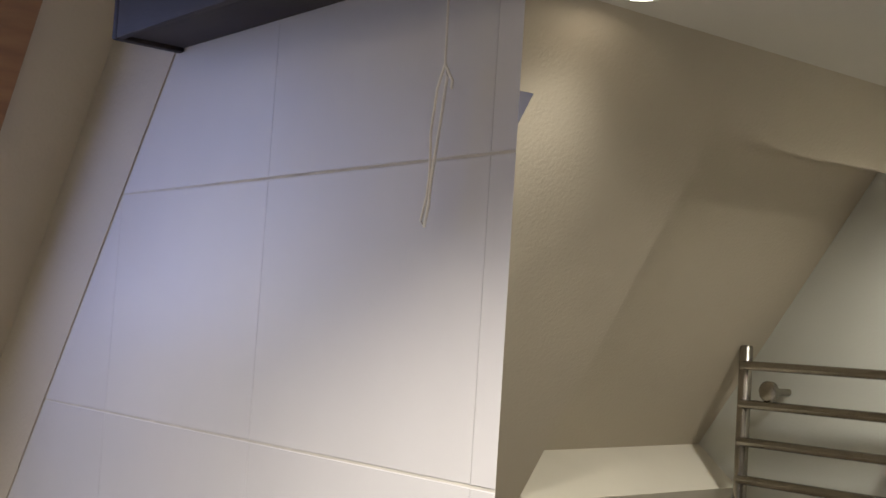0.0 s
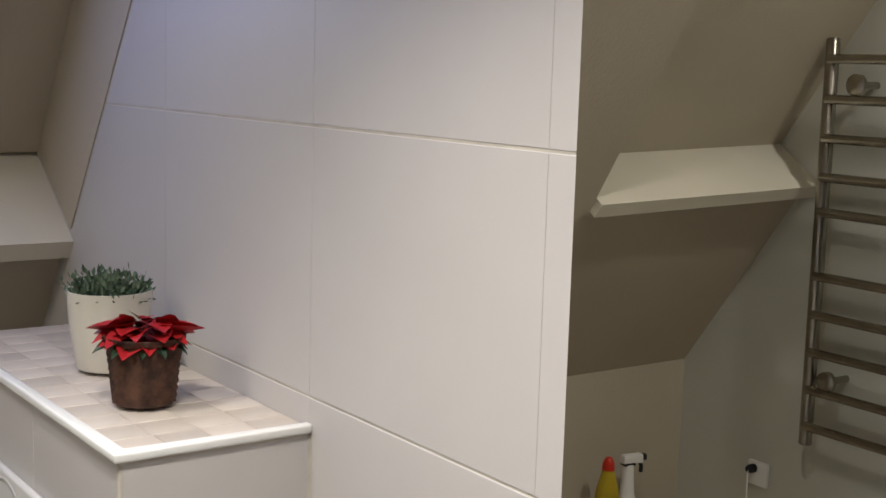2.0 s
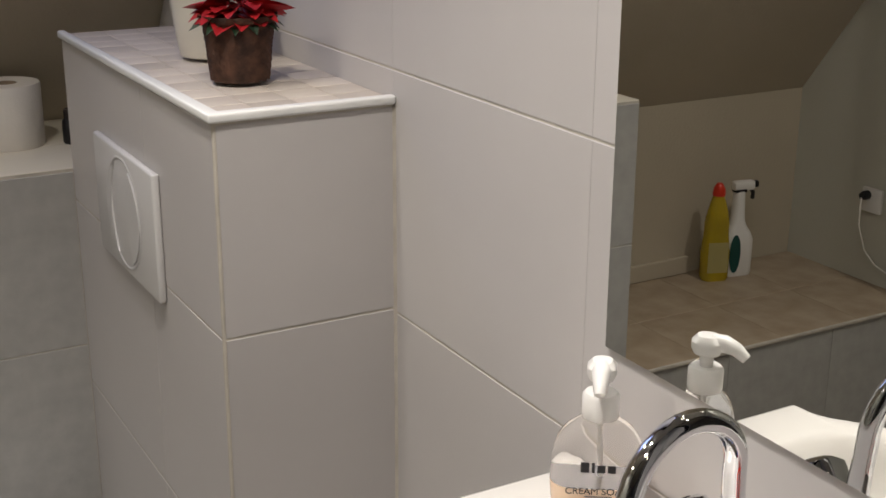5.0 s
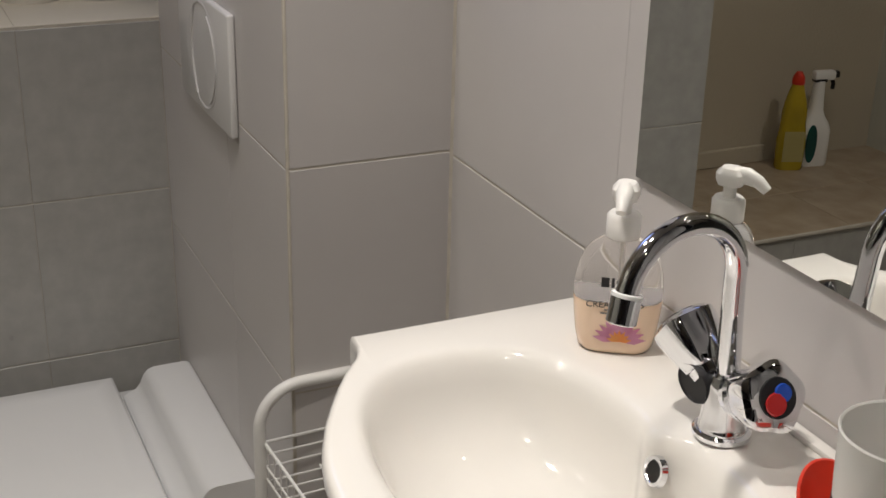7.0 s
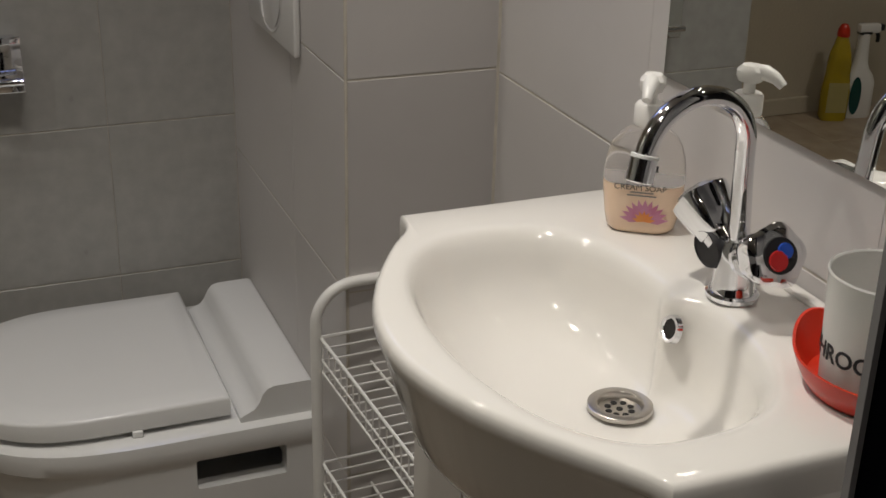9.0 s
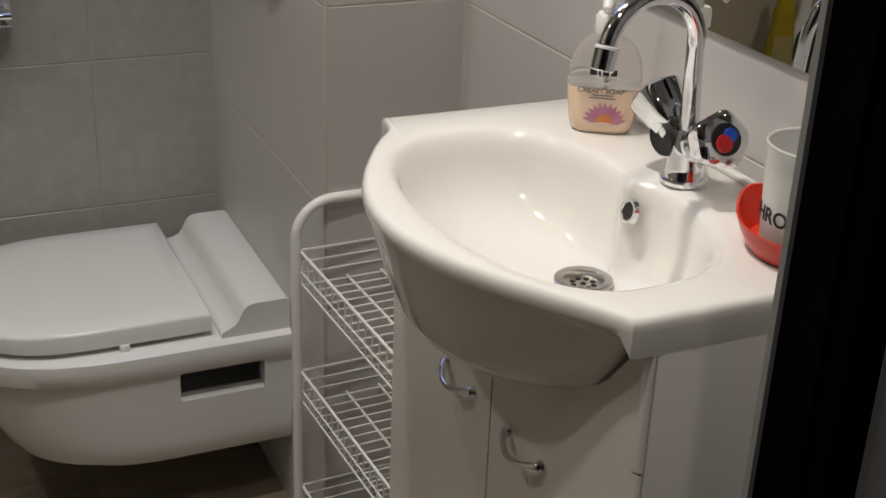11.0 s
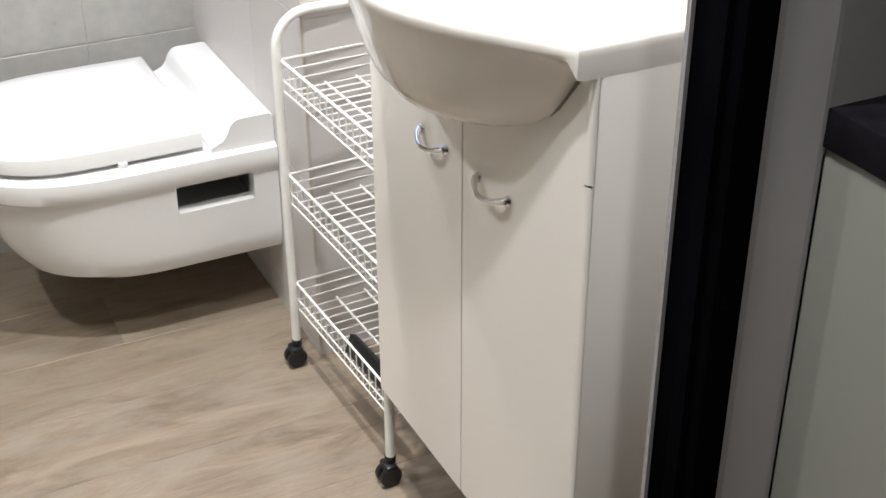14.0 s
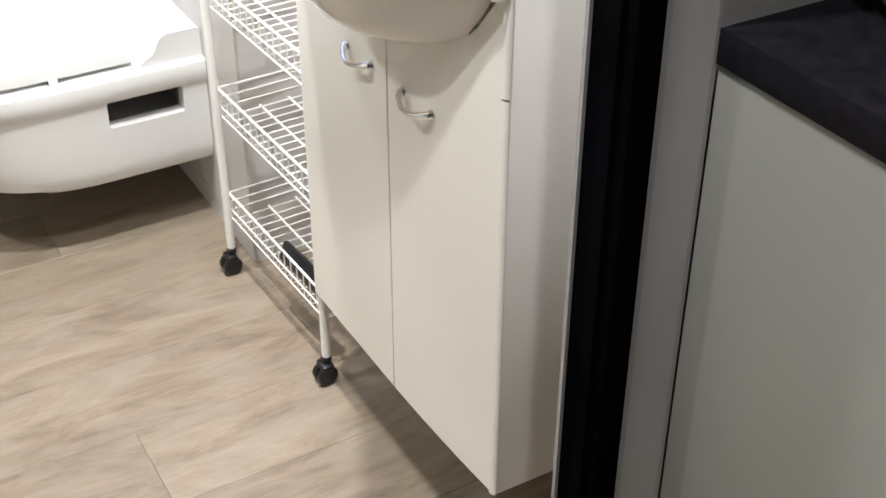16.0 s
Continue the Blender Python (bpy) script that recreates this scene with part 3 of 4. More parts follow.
for sy, nm in ((1, "cold_handle"), (-1, "hot_handle")):
    ax = Vector((-0.12, 0.78, 0.62)) if sy > 0 else Vector((-0.06, -0.90, 0.42))
    ax.normalize()
    c0 = Vector((TX, TY, 0.936))
    part("valve_body", lathe([(0.0135, 0.0), (0.0135, 0.026), (0.011, 0.030)], 20, c0, ax), CHROME, tap)
    bm = bmesh.new()
    q = Vector((0, 0, 1)).rotation_difference(ax)
    rings = []
    for r, h, lob in ((0.0135, 0.022, 0.0), (0.0205, 0.027, 0.10), (0.0250, 0.044, 0.14), (0.0285, 0.060, 0.14), (0.0285, 0.065, 0.10), (0.023, 0.0695, 0.04), (0.016, 0.0705, 0.0)):
        rings.append([c0 + q @ Vector((r * (1 - lob * 0.5 * (1 - math.cos(5 * 2 * math.pi * i / 60))) * math.cos(2 * math.pi * i / 60),
                                       r * (1 - lob * 0.5 * (1 - math.cos(5 * 2 * math.pi * i / 60))) * math.sin(2 * math.pi * i / 60), h)) for i in range(60)])
    rings_mesh(bm, rings, True, True, True)
    h = part("handle", bm, CHROME, tap, "faceted chrome handle")
    part("button", lathe([(0.0160, 0.0700), (0.0152, 0.0722), (0.004, 0.0730)], 28, c0, ax), BLACK, h, "black end cap")
    if sy < 0:
        part("red_mark", lathe([(0.0088, 0.0722), (0.0082, 0.0738), (0.002, 0.0742)], 24, c0 + Vector((-0.0040, 0.0010, -0.0050)) + ax * 0.0042, ax), REDDOT, h, "red hot mark")
        part("blue_mark", lathe([(0.0072, 0.0726), (0.0066, 0.0744), (0.002, 0.0748)], 24, c0 + Vector((0.0036, 0.0012, 0.0030)) + ax * 0.0006, ax), BLUE_P, h, "blue cold mark")
    part("grip", lathe([(0.0138, 0.016), (0.0178, 0.018), (0.0188, 0.025), (0.016, 0.029)], 20, c0, ax), CHROME, h, "chrome collar")

# plain black disc below the cold handle
stop = Vector((-0.86, -0.10, -0.12)).normalized()
part("side_disc", lathe([(0.0120, 0.004), (0.0165, 0.008), (0.0180, 0.018), (0.0168, 0.021), (0.0155, 0.0195), (0.002, 0.0190)], 28, (TX, TY + 0.019, 0.943), stop), INK, tap, "round black disc")
part("base_flange", lathe([(0.0222, 0.8995), (0.0235, 0.9010), (0.0235, 0.9045), (0.0215, 0.9065)], 36, (TX, TY, 0)), CHROME, tap)

# ---- soap bottle ----
soap = thing("soap_dispenser", "clear soap bottle of cream soap with white pump", "bottle", at=(-0.054, -0.472, 0.900), turn=-34)


def bottle_ring(w, d, z, r=None):
    return rounded(w, d, r or min(w, d) * 0.42, z, seg=6)


part("body", rings_mesh(bmesh.new(), [bottle_ring(w, d, z) for w, d, z in (
    (0.0790, 0.0470, 0.0500), (0.0785, 0.0470, 0.062), (0.0750, 0.0455, 0.074), (0.0680, 0.0420, 0.085), (0.056, 0.036, 0.094), (0.040, 0.031, 0.100), (0.029, 0.028, 0.104), (0.0275, 0.0275, 0.108))], True, True, True), CLEAR, soap, "clear plastic body")
part("soap_fill", rings_mesh(bmesh.new(), [bottle_ring(w, d, z) for w, d, z in (
    (0.060, 0.038, 0.0), (0.067, 0.044, 0.004), (0.0725, 0.0455, 0.016), (0.0770, 0.0468, 0.034), (0.0790, 0.0470, 0.0480), (0.0780, 0.0464, 0.0494))], True, True, True), SOAP, soap, "cream soap inside")
part("collar", lathe([(0.0145, 0.105), (0.0152, 0.107), (0.0152, 0.124), (0.013, 0.127)], 28), PUMP, soap)
part("stem", lathe([(0.006, 0.126), (0.006, 0.142)], 16), PUMP, soap)
part("dip_tube", tube([(0, 0, 0.104), (0.002, 0, 0.052)], 0.0025, 8), PUMP, soap)
b = bmesh.new()
rings_mesh(b, [rounded(0.022, 0.020, 0.008, 0.139), rounded(0.027, 0.024, 0.010, 0.144), rounded(0.027, 0.024, 0.010, 0.150), rounded(0.018, 0.016, 0.007, 0.155)], True, True, True)
tube([(0.004, 0, 0.148), (0.015, 0, 0.149), (0.025, 0, 0.145), (0.033, 0, 0.138)], 0.005, 12, bm=b, radii=[0.0085, 0.0078, 0.0062, 0.0046])
pump = part("pump_head", b, PUMP, soap)
pump.matrix_local = pose(0, 0, 0, 0, 0, -95)
# brand mark as a plain bar shape
b = bmesh.new()
for x0, x1, z1 in ((-0.0150, -0.0080, 0.0745), (-0.0060, -0.0035, 0.0745), (-0.0015, 0.0050, 0.0720), (0.0070, 0.0135, 0.0720)):
    add_box(b, x0, x1, -0.0243, -0.0239, 0.0655, z1)
part("brand_mark", b, INK, soap, "dark mark in four plain blocks", smooth=False)
letters("label_text", "CREAM SOAP", 0.0084, INK, soap, Matrix.Translation((-0.002, -0.0246, 0.0485)) @ Euler((radians(90), 0, 0)).to_matrix().to_4x4())
for k, w in ((0.0430, 0.022), (0.0398, 0.028)):
    part("text_bar", box(-w / 2, w / 2, -0.0245, -0.0240, k, k + 0.0012), INK_GREY, soap, smooth=False)
b = bmesh.new()
for layer, (cnt, ln, yy) in enumerate(((11, 0.024, -0.0241), (9, 0.017, -0.0243))):
    for i in range(cnt):
        a = math.pi * (i + 0.5) / cnt
        c, s_ = math.cos(a), math.sin(a)
        pts = [(0, 0), (ln * 0.55, ln * 0.16), (ln, 0), (ln * 0.55, -ln * 0.16)]
        b.faces.new([b.verts.new((0.004 + p * c - q_ * s_, yy, 0.014 + (p * s_ + q_ * c) * 0.95)) for p, q_ in pts])
part("flower_print", b, PINK, soap, "pink water-lily print", smooth=False)
b = bmesh.new()
for i in range(7):
    a = math.pi * (i + 0.5) / 7
    c, s_ = math.cos(a), math.sin(a)
    pts = [(0, 0), (0.006, 0.002), (0.0115, 0), (0.006, -0.002)]
    b.faces.new([b.verts.new((0.004 + p * c - q_ * s_, -0.0246, 0.014 + p * s_ + q_ * c)) for p, q_ in pts])
part("flower_heart", b, ORANGE, soap, "orange flower heart", smooth=False)

# ---- red dish and beaker ----
dish = thing("soap_dish", "red plastic oval dish under a beaker", "dish", at=(-0.060, -0.820, 0.900))
rr = []
for sx, sy, z in ((0.038, 0.046, 0.001), (0.042, 0.050, 0.006), (0.047, 0.058, 0.016), (0.050, 0.063, 0.026), (0.0475, 0.0605, 0.026), (0.044, 0.056, 0.016), (0.038, 0.048, 0.006)):
    ring = []
    for i in range(56):
        a = 2 * math.pi * i / 56
        lift = 0.014 * max(0.0, math.sin(a)) ** 4 * (z / 0.026)
        ring.append((sx * math.cos(a), sy * math.sin(a) + lift * 0.5, z + lift))
    rr.append(ring)
part("tray", rings_mesh(bmesh.new(), rr, True, True, True), RED_P, dish)
cup = thing("bathroom_beaker", "white frosted plastic beaker with black lettering", "beaker", at=(-0.060, -0.826, 0.9065), turn=-95)
part("wall", lathe([(0.0365, 0.0), (0.038, 0.003), (0.0405, 0.050), (0.0425, 0.094), (0.0432, 0.096), (0.0422, 0.0975), (0.0408, 0.096), (0.039, 0.050), (0.0365, 0.006), (0.0, 0.005)], 48, cap1=False), FROST, cup)
letters("lettering", "BATHROOM", 0.0185, INK, cup, pose(0, 0, 0.036), bend=0.0400, bold=0.0003)

# ---- basin cabinet ----
cab = thing("basin_cabinet", "white lacquered basin cabinet with two bowed doors", "cabinet")
CZ0, CZ1 = 0.188, 0.868


def front_x(y):
    return -0.250 + (0.0 if y > -0.60 else 0.13 * (y + 0.60) ** 2)


def bowed(y0, y1, z0, z1, thick, out=0.0, n=16):
    bm = bmesh.new()
    rings = []
    ys = [y0 + (y1 - y0) * i / n for i in range(n + 1)]
    # the tops rise at both ends to meet the basin
    tops = [z1 + 0.064 * max(0.0, min(1.0, (abs(y + 0.624) - 0.190) / 0.05)) for y in ys]
    for zs in ([z0] * (n + 1), tops):
        rings.append([(front_x(y) - out, y, z) for y, z in zip(ys, zs)] + [(front_x(y) - out + thick, y, z) for y, z in reversed(list(zip(ys, zs)))])
    rings_mesh(bm, rings, True, True, True)
    bmesh.ops.bevel(bm, geom=[e for e in bm.edges if e.calc_face_angle(0) > 1.0], offset=0.0055, segments=3, affect="EDGES")
    return bm


part("carcass", box(-0.212, -0.004, -0.870, -0.385, CZ0 + 0.002, 0.72, 0.002), LACQUER, cab)
part("side_panel", box(-0.2375, -0.003, -0.8815, -0.8690, CZ0, CZ1, 0.002), LACQUER, cab)
part("side_panel", box(-0.232, -0.003, -0.384, -0.369, CZ0, 0.80, 0.003), LACQUER, cab)
part("corner_post", rings_mesh(bmesh.new(), [[(-0.2382, -0.8818, z), (-0.2405, -0.8805, z), (-0.2425, -0.877, z), (-0.2428, -0.8725, z), (-0.2250, -0.8695, z), (-0.2382, -0.8700, z)] for z in (CZ0, 0.752)], True, True, True), LACQUER, cab)
part("corner_post", rings_mesh(bmesh.new(), [[(-0.2384, -0.8822, z), (-0.2410, -0.8812, z), (-0.2436, -0.877, z), (-0.2440, -0.8725, z), (-0.2250, -0.8695, z), (-0.2384, -0.8700, z)] for z in (0.7545, CZ1)], True, True, True), LACQUER, cab)
for y0, y1, ha in ((-0.368, -0.6275, -0.557), (-0.6305, -0.870, -0.703)):
    door = part("door", bowed(y0, y1, CZ0, 0.80, 0.018), LACQUER, cab, "bowed white door")
    pts = []
    for i in range(13):
        k = i / 12
        yy = ha + 0.033 - 0.066 * k
        pts.append((front_x(yy) - 0.004 - 0.014 * math.sin(math.pi * k) ** 0.7, yy, 0.672 - 0.006 * math.sin(math.pi * k)))
    hd = part("handle", tube(pts, 0.0035, 10, radii=[0.0052, 0.0045, 0.0038] + [0.0032] * 7 + [0.0038, 0.0045, 0.0052]), CHROME, door, "chrome bow handle")
    for yy in (ha + 0.033, ha - 0.033):
        part("rose", lathe([(0.0065, -0.001), (0.0065, 0.003), (0.004, 0.006)], 16, (front_x(yy), yy, 0.672), (-1, 0, 0)), CHROME, hd)

# ---- wire trolley ----
trolley = thing("wire_trolley", "white wire trolley with three baskets on black castors", "trolley", at=(-0.0015, -0.018, 0), turn=2.4)
XW, XE, YN_, YS_ = -0.250, -0.040, 0.030, -0.338
TT = 0.650
for yy in (YN_, YS_):
    pts = [(XW, yy, 0.05), (XW, yy, 0.3), (XW, yy, TT - 0.055)]
    for i in range(1, 9):
        a = math.pi / 2 * i / 8
        pts.append((XW + 0.055 - 0.055 * math.cos(a), yy, TT - 0.055 + 0.055 * math.sin(a)))
    pts += [(XW + 0.08, yy, TT), (XE - 0.08, yy, TT)]
    for i in range(0, 9):
        a = math.pi / 2 * i / 8
        pts.append((XE - 0.055 + 0.055 * math.sin(a), yy, TT - 0.055 + 0.055 * math.cos(a)))
    pts += [(XE, yy, 0.3), (XE, yy, 0.05)]
    part("end_frame", tube(pts, 0.0078, 12), WIRE, trolley, "white tubular end frame")
WT = 0.0014


def wire(points, parent, radius=WT):
    part("wire", tube(points, radius, 6), WIRE, parent)


for zt in (0.575, 0.375, 0.168):
    zb = zt - 0.050
    xa, xb = XW + 0.006, XE - 0.006
    rim = part("basket", tube([(xa, YN_, zt), (xa, YS_, zt), (xb, YS_, zt), (xb, YN_, zt), (xa, YN_, zt)], 0.0023, 8), WIRE, trolley, "white wire basket")
    for xx in (xa, xb):
        wire([(xx, YN_, zb + 0.018), (xx, YS_, zb + 0.018)], rim)
        wire([(xx, YN_, zb), (xx, YS_, zb)], rim)
    for yy in (YN_, YS_):
        for z in (zt - 0.018, zb + 0.014):
            wire([(xa, yy, z), (xb, yy, z)], rim)
    for xx in (XW + 0.08, XE - 0.075):
        wire([(xx, YN_, zb - 0.002), (xx, YS_, zb - 0.002)], rim, 0.002)
    cnt = 16
    for i in range(cnt):
        yy = YN_ + (YS_ - YN_) * (i + 0.5) / cnt
        wire([(xa, yy, zt), (xa, yy, zb), (xb, yy, zb), (xb, yy, zt)], rim)
for xx in (XW, XE):
    for yy in (YN_, YS_):
        c = part("castor", lathe([(0.008, 0.040), (0.009, 0.052), (0.006, 0.056)], 14, (xx, yy, 0)), BLACK, trolley, "black plastic castor")
        for dy in (-0.008, 0.008):
            part("wheel", lathe([(0.005, -0.006), (0.0155, -0.006), (0.018, -0.0035), (0.018, 0.0035), (0.0155, 0.006), (0.005, 0.006)], 24, (xx - 0.004, yy + dy, 0.018), (0, 1, 0)), BLACK, c)
        part("fork", box(xx - 0.014, xx + 0.007, yy - 0.015, yy + 0.015, 0.027, 0.041, 0.005), BLACK, c)
scale_ = thing("bathroom_scale", "dark grey flat scale leaning in the trolley basket", "scale")
b = box(-0.006, 0.006, -0.080, 0.080, -0.014, 0.020, 0.003)
bmesh.ops.transform(b, matrix=pose(-0.212, -0.245, 0.1330, 0, 20, 4), verts=b.verts)
part("body", b, BLACK, scale_)

# ---- toilet ----
wc = thing("wall_hung_toilet", "white wall-hung toilet with closed lid", "toilet")
WY = 0.390


def d_loop(x_back, x_front, half, z, n=28, p=2.6, flat=0.45):
    """A loop with a straight back and a rounded front."""
    pts = []
    xm = x_back + (x_front - x_back) * flat
    pts += [(x_back + (xm - x_back) * k / 14, WY - half, z) for k in range(14)]
    for i in range(n + 1):
        a = math.pi * i / n
        cy, cx = -math.cos(a), math.sin(a)
        yy = half * math.copysign(abs(cy) ** (2 / p), cy)
        xx = (xm - x_front) * abs(cx) ** (2 / p)
        pts.append((xm - xx, WY + yy, z))
    pts += [(x_back + (xm - x_back) * k / 14, WY + half, z) for k in reversed(range(14))]
    return pts


body = bmesh.new()
rings_mesh(body, [d_loop(xb, xf, h, z) for xb, xf, h, z in (
    (-0.2075, -0.56, 0.178, 0.140), (-0.2075, -0.62, 0.206, 0.142), (-0.2075, -0.655, 0.214, 0.155), (-0.2075, -0.672, 0.2157, 0.178), (-0.2075, -0.683, 0.2165, 0.20), (-0.2075, -0.690, 0.2169, 0.22), (-0.2075, -0.696, 0.2172, 0.24), (-0.2075, -0.702, 0.2175, 0.26),
    (-0.2075, -0.706, 0.2178, 0.275), (-0.2075, -0.710, 0.2182, 0.288), (-0.2075, -0.713, 0.2185, 0.300), (-0.2075, -0.718, 0.2195, 0.306), (-0.2075, -0.728, 0.2235, 0.3125), (-0.2075, -0.734, 0.225, 0.334), (-0.2075, -0.732, 0.223, 0.348), (-0.2075, -0.720, 0.212, 0.353))], True, True, True)
wc_body = part("body", body, SANITARY, wc)
# hollow ceramic body with an open fixing recess in its side
carve(wc_body, box(-0.450, -0.225, WY - 0.190, WY + 0.180, 0.200, 0.330), SANITARY)
carve(wc_body, box(-0.394, -0.254, WY - 0.2600, WY - 0.150, 0.2545, 0.3065, 0.004), SANITARY)
# rear cover with its hollow sweep down to the seat
prof = [(-0.2075, 0.345), (-0.2075, 0.404), (-0.214, 0.408), (-0.268, 0.4075), (-0.278, 0.4045), (-0.286, 0.396), (-0.292, 0.382), (-0.300, 0.372), (-0.312, 0.3665), (-0.322, 0.362), (-0.322, 0.345)]
b = bmesh.new()
rings_mesh(b, [[(x, y, z) for x, z in prof] for y in (WY - 0.210, WY - 0.209, WY + 0.180, WY + 0.181)], True, True, True)
part("rear_cover", b, SANITARY, wc)
lid = bmesh.new()
rings_mesh(lid, [d_loop(xb, xf, h, z) for xb, xf, h, z in (
    (-0.336, -0.712, 0.192, 0.3600), (-0.334, -0.718, 0.196, 0.3635), (-0.333, -0.720, 0.197, 0.389), (-0.335, -0.718, 0.195, 0.3930), (-0.339, -0.713, 0.1905, 0.3952), (-0.37, -0.66, 0.155, 0.3962), (-0.45, -0.55, 0.06, 0.3966))], True, True, True)
part("lid", lid, LID, wc, "flat white seat lid, closed")
seat = bmesh.new()
rings_mesh(seat, [d_loop(-0.330, -0.700, 0.176, 0.353), d_loop(-0.330, -0.700, 0.176, 0.3596)], True, True, True)
part("seat", seat, LID, wc, "white seat ring set back under the lid")
part("bumper", box(-0.482, -0.466, WY - 0.2010, WY - 0.185, 0.3525, 0.3635, 0.002), LID, wc)

# ---- plants on the casing ----
TOP = 1.1805
basket = thing("wicker_pot_plant", "red artificial poinsettia in a brown wicker pot", "potted plant", at=(-0.111, 0.175, TOP))
b = bmesh.new()
rings = []
rows_, cols = 18, 64
for j in range(rows_ + 1):
    z = 0.076 * j / rows_
    r0 = 0.0335 + 0.0085 * j / rows_ + (0.003 if j >= rows_ - 1 else 0)
    rings.append([((r0 + 0.0014 * (1 if (i // 2 + j) % 2 else -1)) * math.cos(2 * math.pi * i / cols), (r0 + 0.0014 * (1 if (i // 2 + j) % 2 else -1)) * math.sin(2 * math.pi * i / cols), z) for i in range(cols)])
rings.append([(0.038 * math.cos(2 * math.pi * i / cols), 0.038 * math.sin(2 * math.pi * i / cols), 0.070) for i in range(cols)])
rings_mesh(b, rings, True, True, True)
part("pot", b, WICKER, basket, "woven brown pot")


def leaf_mesh(bm, base, direction, length, width, droop, roll=0.0):
    d = Vector(direction).normalized()
    side = d.cross(Vector((0, 0, 1)))
    if side.length < 0.05:
        side = Vector((1, 0, 0))
    side.normalize()
    up = side.cross(d)
    side = side * math.cos(roll) + up * math.sin(roll)
    n = 5
    left, mid_, right = [], [], []
    for i in range(n + 1):
        k = i / n
        p = Vector(base) + d * length * k - Vector((0, 0, 1)) * droop * k * k
        w_ = width * math.sin(math.pi * min(1, 0.06 + k * 0.94) ** 0.8)
        mid_.append(bm.verts.new(p - up * w_ * 0.25))
        left.append(bm.verts.new(p - side * w_ * 0.5))
        right.append(bm.verts.new(p + side * w_ * 0.5))
    for i in range(n):
        bm.faces.new((left[i], mid_[i], mid_[i + 1], left[i + 1]))
        bm.faces.new((mid_[i], right[i], right[i + 1], mid_[i + 1]))


rnd = random.Random(5)
for i in range(27):
    a = 2 * math.pi * i / 27 * 2 + rnd.uniform(-0.2, 0.2)
    inner_ = i % 3 == 0
    b = bmesh.new()
    leaf_mesh(b, (0.012 * math.cos(a), 0.012 * math.sin(a), 0.082 + 0.006 * inner_ + rnd.uniform(-0.008, 0.006)), (math.cos(a), math.sin(a), 0.2 + 0.3 * inner_),
              rnd.uniform(0.040, 0.060) * (0.65 if inner_ else 1), rnd.uniform(0.032, 0.042), rnd.uniform(0.014, 0.028), rnd.uniform(-0.4, 0.4))
    part("bract", b, RED_LEAF, basket, "red leaf")
for i in range(12):
    a = 2 * math.pi * i / 12 + rnd.uniform(-0.2, 0.2)
    b = bmesh.new()
    leaf_mesh(b, (0.02 * math.cos(a), 0.02 * math.sin(a), 0.074), (math.cos(a), math.sin(a), 0.1), rnd.uniform(0.028, 0.04), 0.02, 0.02, rnd.uniform(-0.5, 0.5))
    part("leaf", b, DARK_LEAF, basket, "dark green leaf")

pot2 = thing("herb_pot_plant", "grey-green herb in a cream ceramic pot", "potted plant", at=(-0.084, 0.348, TOP))
part("pot", lathe([(0.039, 0.0), (0.041, 0.003), (0.048, 0.050), (0.0520, 0.092), (0.0530, 0.097), (0.0500, 0.097), (0.047, 0.082)], 48), POT, pot2, "cream glazed pot")
b = bmesh.new()
for i in range(1100):
    a, r = rnd.uniform(0, 2 * math.pi), 0.046 * math.sqrt(rnd.random())
    base = Vector((r * math.cos(a), r * math.sin(a), 0.080))
    tip = Vector((base.x * 1.06 + rnd.uniform(-0.009, 0.009), base.y * 1.06 + rnd.uniform(-0.009, 0.009), rnd.uniform(0.100, 0.140) - 0.45 * r))
    leaf_mesh(b, base + (tip - base) * rnd.uniform(0.2, 0.8), (tip - base) + Vector((rnd.uniform(-0.02, 0.02), rnd.uniform(-0.02, 0.02), 0)), rnd.uniform(0.007, 0.014), 0.0042, 0.002, rnd.uniform(-1, 1))
tagged(part("foliage", b, LEAF, pot2, "dense grey-green leaves"), kind="stuff")
part("soil", lathe([(0.047, 0.082), (0.001, 0.084)], 24), SOIL, pot2)

# ---- things on the tiled ledge ----
for x, y in ((-0.372, 0.845), (-0.258, 0.835)):
    r_ = thing("toilet_roll", "white toilet paper roll standing on the tiled ledge", "toilet roll", group="toilet rolls on the ledge", at=(x, y, 0.9765))
    part("paper", lathe([(0.020, 0.0), (0.053, 0.0), (0.0545, 0.003), (0.0545, 0.097), (0.053, 0.100), (0.020, 0.100), (0.020, 0.0)], 40, cap0=False, cap1=False), PAPER, r_)
    part("core", lathe([(0.0198, 0.001), (0.0198, 0.099), (0.0185, 0.099), (0.0185, 0.001)], 24, cap0=False, cap1=False), CARD, r_, "brown cardboard core")
jar = thing("small_dark_jar", "small dark jar on the tiled ledge", "jar", at=(-0.168, 0.80, 0.9765))
part("body", lathe([(0.012, 0.0), (0.014, 0.003), (0.014, 0.036), (0.010, 0.042)], 20), BLACK, jar)
part("lid", lathe([(0.0105, 0.0405), (0.0105, 0.054), (0.009, 0.056)], 18), WOOD_D, jar)

holder = thing("toilet_paper_holder", "chrome toilet paper holder on the low tiled wall", "paper holder")
part("cover", box(-0.66, -0.553, 0.600, 0.606, 0.775, 0.866, 0.002), CHROME, holder)
part("bracket", box(-0.66, -0.56, 0.606, 0.6395, 0.845, 0.862, 0.003), CHROME, holder)
part("arm", tube([(-0.65, 0.575, 0.80), (-0.556, 0.575, 0.80)], 0.006, 12), CHROME, holder)

